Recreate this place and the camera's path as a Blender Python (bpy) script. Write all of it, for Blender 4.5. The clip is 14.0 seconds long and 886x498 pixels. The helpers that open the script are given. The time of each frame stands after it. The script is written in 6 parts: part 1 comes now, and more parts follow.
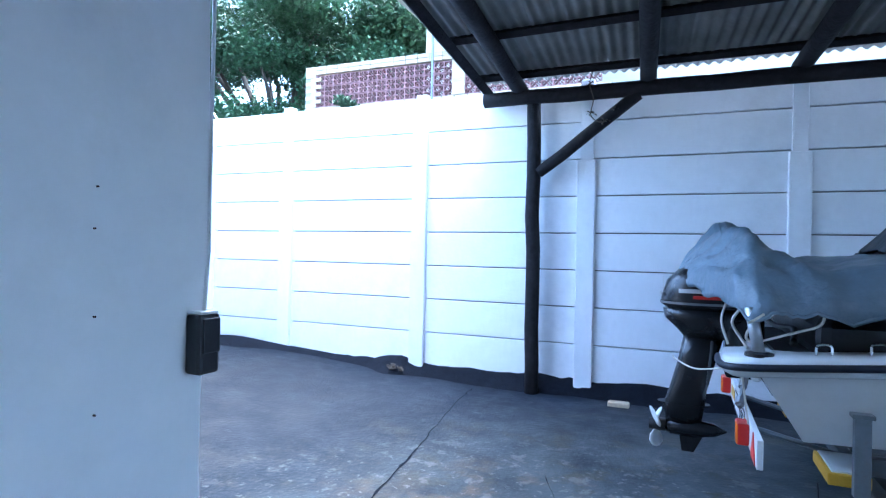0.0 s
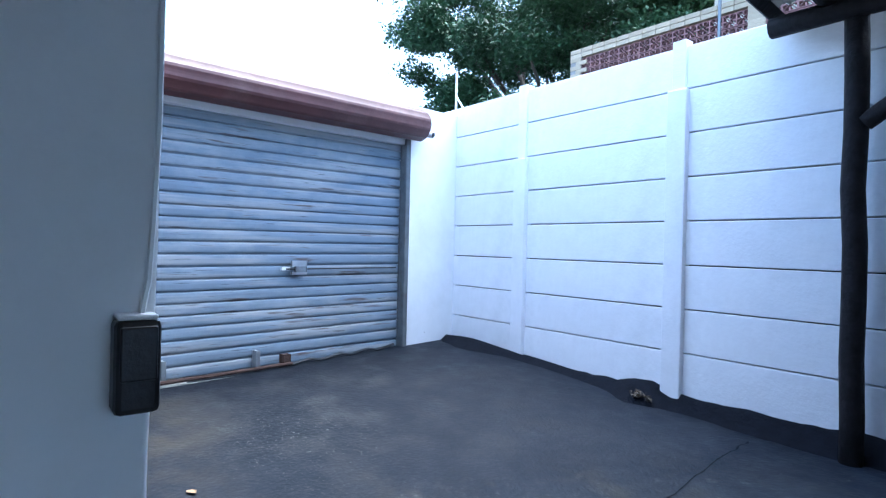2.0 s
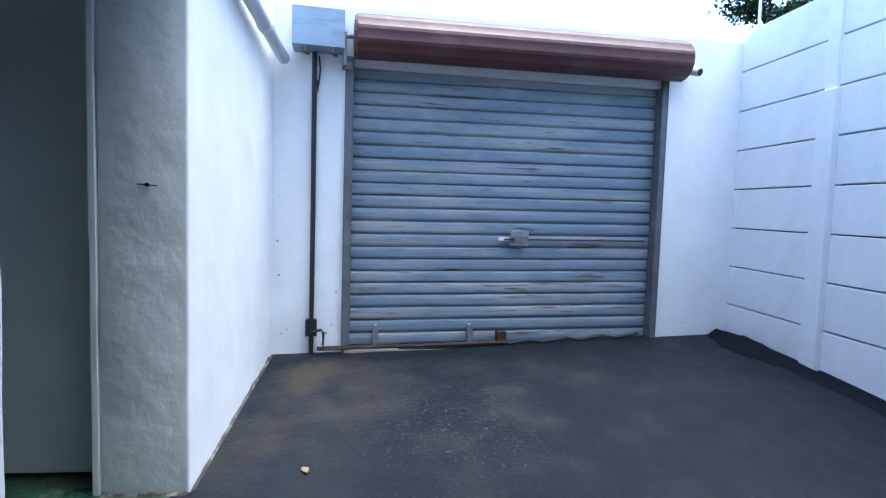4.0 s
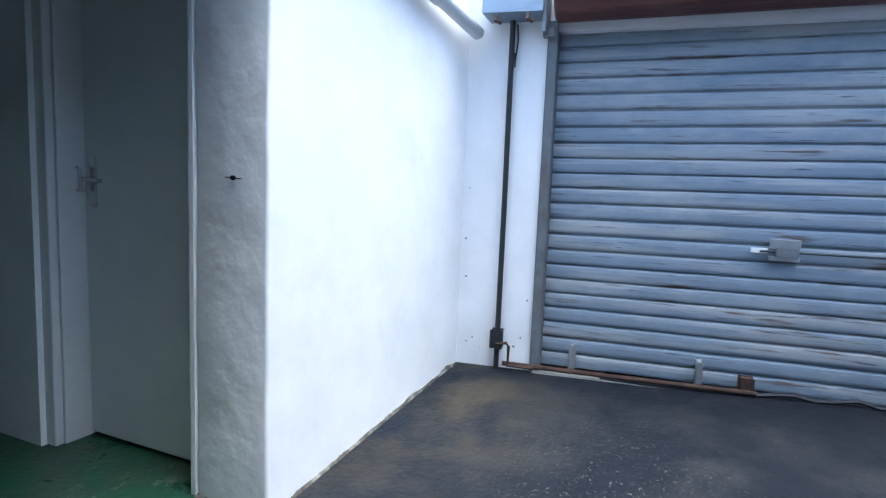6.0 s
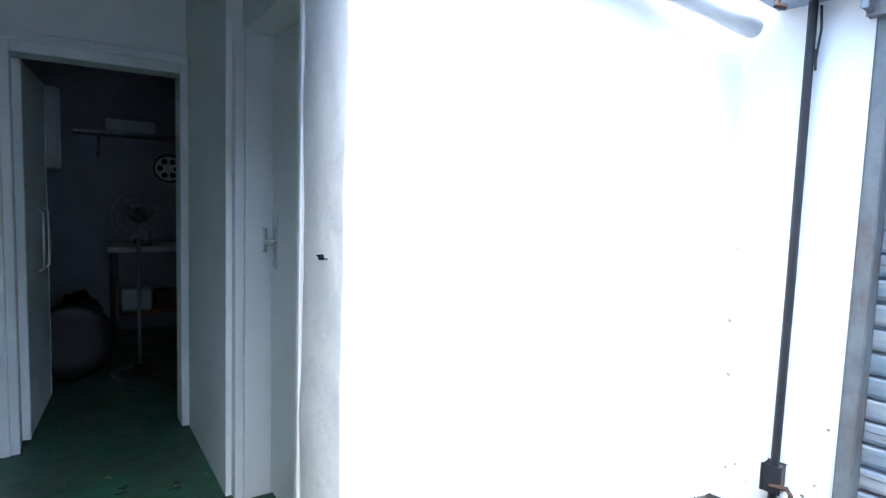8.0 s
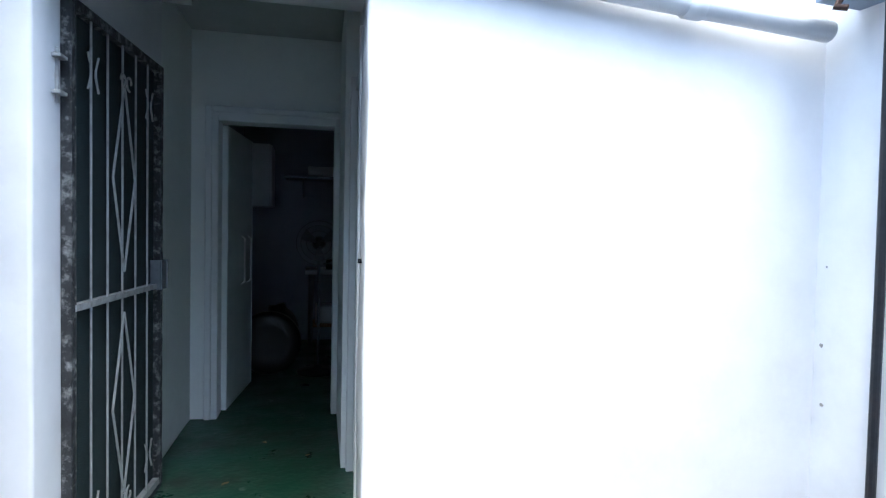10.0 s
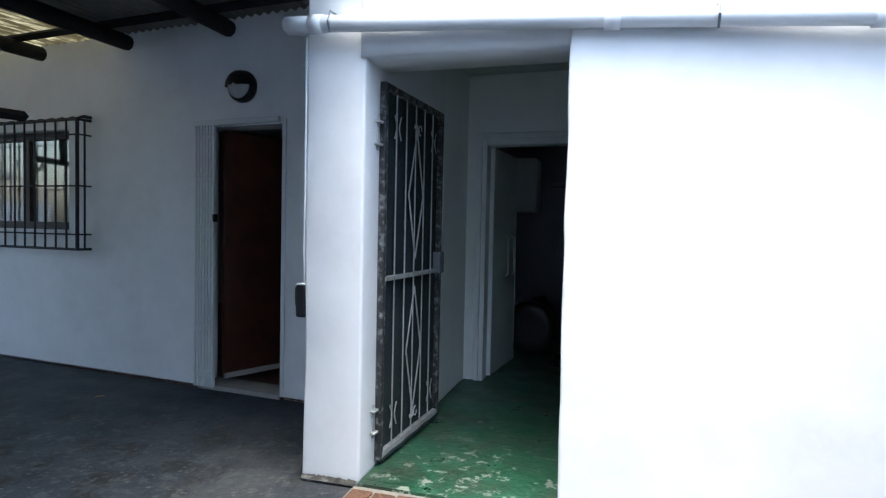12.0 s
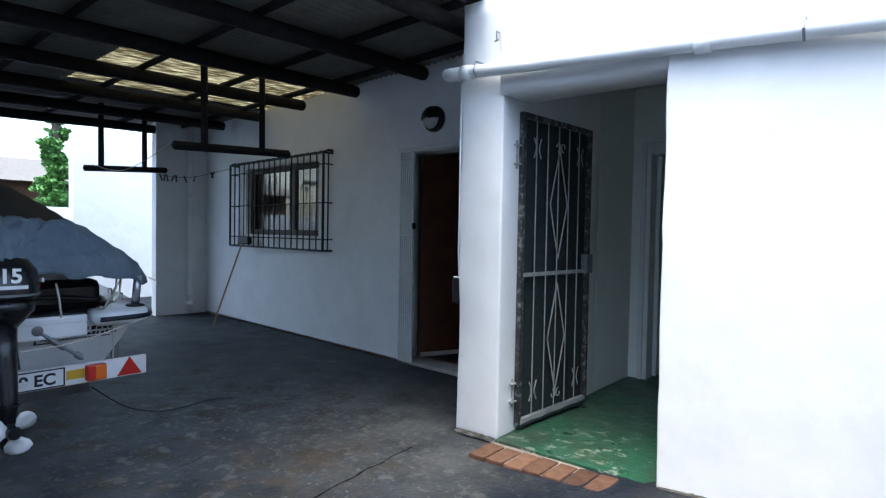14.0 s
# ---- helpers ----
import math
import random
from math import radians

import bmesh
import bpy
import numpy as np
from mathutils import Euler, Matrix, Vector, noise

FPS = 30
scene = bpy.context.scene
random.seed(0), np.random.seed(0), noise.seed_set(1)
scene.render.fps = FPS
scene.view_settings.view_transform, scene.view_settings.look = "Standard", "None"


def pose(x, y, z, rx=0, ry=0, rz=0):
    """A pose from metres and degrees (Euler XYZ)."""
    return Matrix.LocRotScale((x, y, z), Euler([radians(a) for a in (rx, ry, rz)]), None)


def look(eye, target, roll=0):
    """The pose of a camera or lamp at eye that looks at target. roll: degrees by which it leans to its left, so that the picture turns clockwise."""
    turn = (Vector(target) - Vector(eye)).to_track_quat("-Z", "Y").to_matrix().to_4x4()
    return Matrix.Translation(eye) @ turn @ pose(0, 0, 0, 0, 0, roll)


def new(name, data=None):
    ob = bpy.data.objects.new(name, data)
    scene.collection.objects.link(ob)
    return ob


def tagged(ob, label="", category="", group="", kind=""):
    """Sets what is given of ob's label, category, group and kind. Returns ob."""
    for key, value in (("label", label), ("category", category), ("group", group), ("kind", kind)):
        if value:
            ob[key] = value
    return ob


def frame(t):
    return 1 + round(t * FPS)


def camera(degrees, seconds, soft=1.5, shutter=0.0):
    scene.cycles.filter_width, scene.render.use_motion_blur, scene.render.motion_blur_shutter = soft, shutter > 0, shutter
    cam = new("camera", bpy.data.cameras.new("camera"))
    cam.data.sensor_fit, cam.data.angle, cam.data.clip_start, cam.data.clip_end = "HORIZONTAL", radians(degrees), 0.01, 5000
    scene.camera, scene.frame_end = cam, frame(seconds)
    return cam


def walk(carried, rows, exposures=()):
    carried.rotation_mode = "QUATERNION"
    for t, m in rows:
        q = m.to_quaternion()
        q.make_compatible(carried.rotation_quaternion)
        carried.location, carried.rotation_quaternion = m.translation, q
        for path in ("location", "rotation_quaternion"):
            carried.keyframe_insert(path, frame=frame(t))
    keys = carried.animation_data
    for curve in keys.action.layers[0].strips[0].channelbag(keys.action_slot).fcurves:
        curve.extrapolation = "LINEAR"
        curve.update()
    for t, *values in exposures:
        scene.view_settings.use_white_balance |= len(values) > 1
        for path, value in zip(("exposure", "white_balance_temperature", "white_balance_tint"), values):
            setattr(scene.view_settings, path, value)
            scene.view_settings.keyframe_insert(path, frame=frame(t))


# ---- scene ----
# ---------- camera ----------
PATH = [
    (0, (0.462, 0.347, 1.163), (-0.313, 2.191, 1.171), 1.2),
    (0.5, (0.413, 0.586, 1.128), (-0.472, 2.38, 1.138), 1.2),
    (1, (0.377, 0.866, 1.161), (-0.771, 2.503, 1.161), 1.2),
    (1.5, (0.351, 1.126, 1.123), (-1.02, 2.582, 1.128), 1.3),
    (2, (0.366, 1.385, 1.115), (-1.206, 2.617, 1.108), 1.4),
    (2.5, (0.356, 1.651, 1.093), (-1.375, 2.653, 1.063), 1.5),
    (3, (0.334, 1.946, 1.106), (-1.514, 2.706, 1.022), 1.7),
    (3.2, (0.295, 2.052, 1.125), (-1.597, 2.691, 1.023), 1.7),
    (5.3, (-0.362, 2.842, 1.134), (-2.302, 2.396, 0.938), 2.3),
    (5.5, (-0.447, 2.892, 1.153), (-2.359, 2.341, 0.946), 2.4),
    (6, (-0.645, 2.979, 1.179), (-2.464, 2.174, 0.962), 2.3),
    (6.5, (-0.895, 3.048, 1.195), (-2.589, 2.009, 0.972), 2.2),
    (7, (-1.134, 3.049, 1.223), (-2.666, 1.782, 1.006), 1.9),
    (7.5, (-1.363, 3.014, 1.302), (-2.693, 1.538, 1.069), 2.0),
    (8, (-1.558, 3.038, 1.351), (-2.652, 1.372, 1.18), 1.9),
    (10.3, (-2.028, 3.705, 1.293), (-2.326, 1.729, 1.219), 1.1),
    (10.5, (-2.031, 3.785, 1.313), (-2.239, 1.797, 1.231), 1.1),
    (11, (-2.096, 3.998, 1.307), (-2.028, 2.0, 1.231), 1.0),
    (11.5, (-2.211, 4.179, 1.283), (-1.879, 2.208, 1.215), 1.1),
    (12, (-2.356, 4.292, 1.283), (-1.794, 2.374, 1.212), 1.2),
    (12.5, (-2.543, 4.363, 1.274), (-1.736, 2.534, 1.206), 1.1),
    (13, (-2.773, 4.451, 1.276), (-1.78, 2.715, 1.213), 1.0),
    (13.5, (-2.972, 4.545, 1.269), (-1.841, 2.896, 1.211), 1.0),
    (14, (-3.135, 4.623, 1.272), (-1.869, 3.075, 1.214), 1.0),
]
cam = camera(75.5, 14.0, 1.25)
walk(cam, [(r[0], look(*r[1:])) for r in PATH], [(0, 4.15, 5000, 2), (1.5, 3.4, 5150, 2), (3, 2.4, 5350, 2), (5.5, 2.3, 5550, 2), (6, 2.5, 5600, 2), (7, 3.0, 5700, 2), (7.5, 3.35, 5800, 2), (8, 3.75, 5900, 2), (10.5, 2.7, 5950, 2), (11.5, 2.5, 6050, 2), (12, 2.75, 6150, 2), (12.5, 2.95, 6200, 2), (13, 3.05, 6200, 2), (14, 2.6, 6200, 2)])

# ---------- world, sun, exposure ----------
world = bpy.data.worlds.new("overcast_sky")
scene.world = world
world.use_nodes = True
_n, _l = world.node_tree.nodes, world.node_tree.links
sky = _n.new("ShaderNodeTexSky")
sky.sky_type, sky.sun_disc = "NISHITA", False
sky.sun_elevation, sky.sun_rotation = radians(78.7), radians(2)
sky.dust_density, sky.air_density = 4.0, 1.0
_n["Background"].inputs["Strength"].default_value = 0.15
_l.new(sky.outputs[0], _n["Background"].inputs["Color"])
sun = new("sun", bpy.data.lights.new("sun", "SUN"))
sun.data.energy, sun.data.angle, sun.data.color = 0.5, radians(50), (1.0, 0.97, 0.93)
sun.matrix_world = look((0.1, 2.6, 13), (0, 0, 0))

# ---------- materials ----------


def mat(name, col, rough=0.7, var=0.12, scale=6.0, bump=0.15, bscale=60.0, metal=0.0, stain=None, samount=0.0, sscale=1.5, spec=0.4, rand=0.0, stretch=None, bdetail=6):
    m = bpy.data.materials.new(name)
    m.use_nodes = True
    n, l = m.node_tree.nodes, m.node_tree.links
    b = n["Principled BSDF"]
    b.inputs["Roughness"].default_value = rough
    b.inputs["Metallic"].default_value = metal
    b.inputs["Specular IOR Level"].default_value = spec
    tc = n.new("ShaderNodeTexCoord")
    ns = n.new("ShaderNodeTexNoise")
    ns.inputs["Scale"].default_value, ns.inputs["Detail"].default_value, ns.inputs["Roughness"].default_value = scale, 8, 0.65
    l.new(tc.outputs["Object"], ns.inputs["Vector"])
    rp = n.new("ShaderNodeValToRGB")
    rp.color_ramp.elements[0].position, rp.color_ramp.elements[1].position = 0.3, 0.7
    rp.color_ramp.elements[0].color = (*[c * (1 - var) for c in col], 1)
    rp.color_ramp.elements[1].color = (*[min(1, c * (1 + var)) for c in col], 1)
    l.new(ns.outputs["Fac"], rp.inputs["Fac"])
    out = rp.outputs["Color"]
    if stain:
        s2 = n.new("ShaderNodeTexNoise")
        s2.inputs["Scale"].default_value, s2.inputs["Detail"].default_value, s2.inputs["Roughness"].default_value = sscale, 10, 0.7
        if stretch:
            mp = n.new("ShaderNodeMapping")
            mp.inputs["Scale"].default_value = stretch
            l.new(tc.outputs["Object"], mp.inputs["Vector"])
            l.new(mp.outputs["Vector"], s2.inputs["Vector"])
        else:
            l.new(tc.outputs["Object"], s2.inputs["Vector"])
        r2 = n.new("ShaderNodeValToRGB")
        r2.color_ramp.elements[0].position, r2.color_ramp.elements[1].position = 0.5, 0.72
        r2.color_ramp.elements[0].color, r2.color_ramp.elements[1].color = (0, 0, 0, 1), (samount, samount, samount, 1)
        l.new(s2.outputs["Fac"], r2.inputs["Fac"])
        mx = n.new("ShaderNodeMix")
        mx.data_type = "RGBA"
        l.new(r2.outputs["Color"], mx.inputs["Factor"])
        l.new(out, mx.inputs["A"])
        mx.inputs["B"].default_value = (*stain, 1)
        out = mx.outputs["Result"]
    if rand:
        oi = n.new("ShaderNodeObjectInfo")
        hs = n.new("ShaderNodeHueSaturation")
        mr = n.new("ShaderNodeMapRange")
        mr.inputs["To Min"].default_value, mr.inputs["To Max"].default_value = 1 - rand, 1 + rand
        l.new(oi.outputs["Random"], mr.inputs["Value"])
        l.new(mr.outputs["Result"], hs.inputs["Value"])
        l.new(out, hs.inputs["Color"])
        out = hs.outputs["Color"]
    l.new(out, b.inputs["Base Color"])
    if bump:
        bn = n.new("ShaderNodeTexNoise")
        bn.inputs["Scale"].default_value, bn.inputs["Detail"].default_value = bscale, bdetail
        l.new(tc.outputs["Object"], bn.inputs["Vector"])
        bp = n.new("ShaderNodeBump")
        bp.inputs["Strength"].default_value, bp.inputs["Distance"].default_value = bump, 0.02
        l.new(bn.outputs["Fac"], bp.inputs["Height"])
        l.new(bp.outputs["Normal"], b.inputs["Normal"])
    return m


PLASTER = mat("white_plaster", (0.78, 0.79, 0.8), 0.75, 0.05, 3, 0.3, 5, stain=(0.5, 0.48, 0.43), samount=0.2, sscale=2.2, bdetail=1.5)
# rougher white plaster, greyed to carry the shade of the gate reveal
TROWELSHADE = mat("rough_shaded_reveal_plaster", (0.68, 0.7, 0.71), 0.7, 0.07, 5, 1.0, 4.5, stain=(0.42, 0.42, 0.4), samount=0.3, sscale=3, bdetail=4)
PRECAST = mat("white_precast_paint", (0.76, 0.78, 0.82), 0.6, 0.05, 5, 0.12, 40, stain=(0.45, 0.47, 0.5), samount=0.22, sscale=3.5, rand=0.03)
INSIDE = mat("pale_inside_plaster", (0.82, 0.85, 0.83), 0.6, 0.06, 3, 0.3, 8, stain=(0.45, 0.44, 0.4), samount=0.2)
# blue-grey store walls; on the kitchen walls this dark colour stands for indoor gloom
ROOMDARK = mat("blue_grey_paint_and_room_gloom", (0.34, 0.36, 0.4), 0.7, 0.1, 3, 0.3, 8, stain=(0.2, 0.2, 0.2), samount=0.3)
CEIL = mat("grey_ceiling_board", (0.5, 0.51, 0.5), 0.8, 0.05)
TAR = mat("bitumen_skirting", (0.008, 0.0095, 0.014), 0.9, 0.3, 8, 0.6, 25, spec=0.04)
CONCRETE = mat("grey_concrete", (0.3, 0.29, 0.27), 0.85, 0.15, 6, 0.3, 40)
POLE = mat("creosoted_pole", (0.016, 0.015, 0.017), 0.75, 0.35, 14, 0.4, 30, spec=0.15)
SHEET = mat("galvanised_roof_sheet", (0.16, 0.155, 0.14), 0.6, 0.25, 4, 0.1, 30, metal=0.0, stain=(0.1, 0.075, 0.05), samount=0.7, sscale=1.8)
STEELBLUE = mat("weathered_roller_steel", (0.25, 0.32, 0.41), 0.5, 0.12, 2.5, 0.05, 30, metal=0.2, stain=(0.13, 0.1, 0.085), samount=0.75, sscale=2.2, stretch=(1, 0.8, 9))
MAROON = mat("maroon_painted_sheet", (0.085, 0.033, 0.03), 0.45, 0.2, 5, 0.05, 40, stain=(0.3, 0.2, 0.17), samount=0.25)
DARKSTEEL = mat("dark_painted_steel", (0.022, 0.025, 0.03), 0.45, 0.3, 15, 0.15, 60, metal=0.2, stain=(0.1, 0.045, 0.025), samount=0.15, sscale=9)
GREYSTEEL = mat("grey_steel", (0.2, 0.22, 0.24), 0.45, 0.2, 12, 0.1, 60, metal=0.5, stain=(0.13, 0.07, 0.04), samount=0.7, sscale=6)
RAILSTEEL = mat("dark_weathered_rail", (0.13, 0.145, 0.155), 0.55, 0.25, 10, 0.1, 60, metal=0.2, stain=(0.09, 0.045, 0.025), samount=0.8, sscale=5, stretch=(1, 1, 0.5))
RUST = mat("rusty_steel", (0.05, 0.027, 0.02), 0.8, 0.4, 15, 0.4, 50)
PVC = mat("white_pvc", (0.74, 0.76, 0.77), 0.35, 0.05, 4, 0.03, 30)
BLACKP = mat("black_plastic", (0.012, 0.012, 0.014), 0.35, 0.2, 20, 0.1, 80)
WHITEGLOSS = mat("white_gloss_enamel", (0.7, 0.72, 0.72), 0.35, 0.05, 4, 0.06, 20)
MORTAR = mat("dirty_grey_mortar", (0.24, 0.22, 0.19), 0.9, 0.25, 12, 0.4, 60)
FRINGE = mat("splashed_dirt", (0.06, 0.055, 0.047), 0.9, 0.5, 18, 0.5, 50, stain=(0.4, 0.39, 0.36), samount=0.8, sscale=14)
JOINT = mat("dark_dirty_joint", (0.07, 0.065, 0.06), 0.9, 0.3)
CHIPPED = mat("dark_steel_with_chipped_white", (0.03, 0.032, 0.034), 0.5, 0.3, 20, 0.3, 60, stain=(0.62, 0.63, 0.6), samount=0.55, sscale=22)
GATEWHITE = mat("chipped_dull_white_paint", (0.33, 0.34, 0.335), 0.5, 0.2, 30, 0.2, 80, stain=(0.1, 0.07, 0.05), samount=0.6, sscale=25)
DOORPAINT = mat("pale_grey_door_paint", (0.7, 0.74, 0.73), 0.4, 0.05, 3, 0.04, 25)
FRAMEWOOD = mat("dark_stained_window_timber", (0.04, 0.027, 0.02), 0.55, 0.3, 9, 0.15, 40, stretch=None)
BROWNWOOD = mat("varnished_brown_wood", (0.068, 0.024, 0.013), 0.4, 0.3, 5, 0.05, 30)
SHADECLOTH = mat("dark_green_mesh_sheet", (0.02, 0.034, 0.036), 0.75, 0.25, 30, 0.5, 220)
CHROME = mat("worn_chrome", (0.6, 0.6, 0.6), 0.25, 0.1, 20, 0.02, 60, metal=1.0)
ALU = mat("dull_aluminium", (0.5, 0.52, 0.54), 0.4, 0.1, 20, 0.05, 60, metal=0.9)
BRICKRED = mat("red_clay_paver", (0.125, 0.066, 0.043), 0.9, 0.3, 14, 0.4, 60, rand=0.5, spec=0.2)
BRICKCREAM = mat("cream_face_brick", (0.45, 0.37, 0.26), 0.85, 0.14, 12, 0.3, 60, rand=0.12)
BREEZE = mat("terracotta_breeze_block", (0.26, 0.14, 0.135), 0.85, 0.15, 10, 0.3, 60, rand=0.12)
CREAM = mat("cream_house_paint", (0.58, 0.55, 0.46), 0.8, 0.05, 3)
TILE = mat("grey_roof_tile", (0.12, 0.11, 0.1), 0.8, 0.25, 10, 0.3, 30)
BARK = mat("grey_bark", (0.09, 0.075, 0.06), 0.9, 0.3, 10, 0.6, 20)
LEAF = mat("dark_green_leaf", (0.045, 0.095, 0.042), 0.5, 0.45, 0.9, 0, rand=0.2)
LEAF2 = mat("bright_green_leaf", (0.09, 0.22, 0.05), 0.5, 0.4, 3, 0)
COVER = mat("grey_blue_boat_cover", (0.125, 0.165, 0.205), 0.42, 0.15, 7, 0.7, 13, stain=(0.3, 0.31, 0.32), samount=0.35, sscale=6)
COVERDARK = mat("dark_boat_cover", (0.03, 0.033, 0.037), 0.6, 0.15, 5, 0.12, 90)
HULL = mat("white_gelcoat", (0.8, 0.81, 0.81), 0.25, 0.06, 4, 0.02, 30, stain=(0.4, 0.4, 0.38), samount=0.2)
NAVY = mat("navy_rubber_strip", (0.012, 0.016, 0.03), 0.5, 0.2)
ENGINE = mat("black_engine_paint", (0.012, 0.013, 0.015), 0.25, 0.2, 15, 0.03, 60)
YELLOW = mat("yellow_paint", (0.62, 0.36, 0.03), 0.5, 0.1)
REDP = mat("red_reflector", (0.5, 0.02, 0.015), 0.3, 0.15)
ORANGE = mat("orange_lens", (0.7, 0.16, 0.02), 0.25, 0.1)
ROPE = mat("off_white_rope", (0.6, 0.57, 0.5), 0.9, 0.1, 40, 0.3, 150)
PAPER = mat("white_board", (0.75, 0.76, 0.76), 0.6, 0.04)
WOOD = mat("raw_timber", (0.3, 0.2, 0.11), 0.75, 0.25, 12, 0.2, 40)
LAMPGLASS = mat("frosted_lamp_glass", (0.45, 0.45, 0.45), 0.25, 0.1)


def glass_mat(name, tint, rough=0.02):
    m = bpy.data.materials.new(name)
    m.use_nodes = True
    b = m.node_tree.nodes["Principled BSDF"]
    b.inputs["Base Color"].default_value = (*tint, 1)
    b.inputs["Roughness"].default_value = rough
    b.inputs["Transmission Weight"].default_value = 1.0
    b.inputs["IOR"].default_value = 1.5
    return m


GLASS = glass_mat("window_glass", (0.9, 0.93, 0.92))


def translucent_mat():
    m = bpy.data.materials.new("dirty_fibreglass_sheet")
    m.use_nodes = True
    n, l = m.node_tree.nodes, m.node_tree.links
    n.remove(n["Principled BSDF"])
    tc = n.new("ShaderNodeTexCoord")
    mp = n.new("ShaderNodeMapping")
    mp.inputs["Scale"].default_value = (45, 4.0, 4)
    ns = n.new("ShaderNodeTexNoise")
    ns.inputs["Scale"].default_value, ns.inputs["Detail"].default_value = 1.0, 9
    rp = n.new("ShaderNodeValToRGB")
    rp.color_ramp.elements[0].position, rp.color_ramp.elements[1].position = 0.45, 0.68
    rp.color_ramp.elements[0].color, rp.color_ramp.elements[1].color = (0.025, 0.02, 0.01, 1), (0.18, 0.16, 0.095, 1)
    tl = n.new("ShaderNodeBsdfTranslucent")
    l.new(tc.outputs["Object"], mp.inputs["Vector"])
    l.new(mp.outputs["Vector"], ns.inputs["Vector"])
    l.new(ns.outputs["Fac"], rp.inputs["Fac"])
    l.new(rp.outputs["Color"], tl.inputs["Color"])
    l.new(tl.outputs[0], n["Material Output"].inputs["Surface"])
    return m


FIBRE = translucent_mat()


def curtain_mat():
    """Roller steel: blue paint, chalky faded coats, brown smears along the ribs."""
    m = mat("weathered_roller_steel", (0.185, 0.23, 0.285), 0.65, 0.1, 2.5, 0.04, 40, metal=0.15, stain=(0.38, 0.39, 0.385), samount=0.8, sscale=1.3, stretch=(1, 0.6, 1.6))
    n, l = m.node_tree.nodes, m.node_tree.links
    bs = n["Principled BSDF"]
    out = bs.inputs["Base Color"].links[0].from_socket
    tc = n.new("ShaderNodeTexCoord")
    for col, stretch, lo, hi, amount, seed in (((0.36, 0.36, 0.355), (1, 0.7, 14), 0.5, 0.62, 0.6, 3), ((0.085, 0.055, 0.045), (1, 1.6, 26), 0.6, 0.68, 0.85, 7), ((0.04, 0.042, 0.05), (1, 3, 60), 0.62, 0.68, 0.7, 11)):
        mp = n.new("ShaderNodeMapping")
        mp.inputs["Scale"].default_value, mp.inputs["Location"].default_value = stretch, (seed, seed * 2, seed)
        ns = n.new("ShaderNodeTexNoise")
        ns.inputs["Scale"].default_value, ns.inputs["Detail"].default_value, ns.inputs["Roughness"].default_value = 1.0, 7, 0.6
        mr = n.new("ShaderNodeMapRange")
        mr.inputs["From Min"].default_value, mr.inputs["From Max"].default_value, mr.inputs["To Max"].default_value = lo, hi, amount
        mx = n.new("ShaderNodeMix")
        mx.data_type = "RGBA"
        l.new(tc.outputs["Object"], mp.inputs["Vector"])
        l.new(mp.outputs["Vector"], ns.inputs["Vector"])
        l.new(ns.outputs["Fac"], mr.inputs["Value"])
        l.new(mr.outputs["Result"], mx.inputs["Factor"])
        l.new(out, mx.inputs["A"])
        mx.inputs["B"].default_value = (*col, 1)
        out = mx.outputs["Result"]
    l.new(out, bs.inputs["Base Color"])
    return m


CURTAIN = curtain_mat()


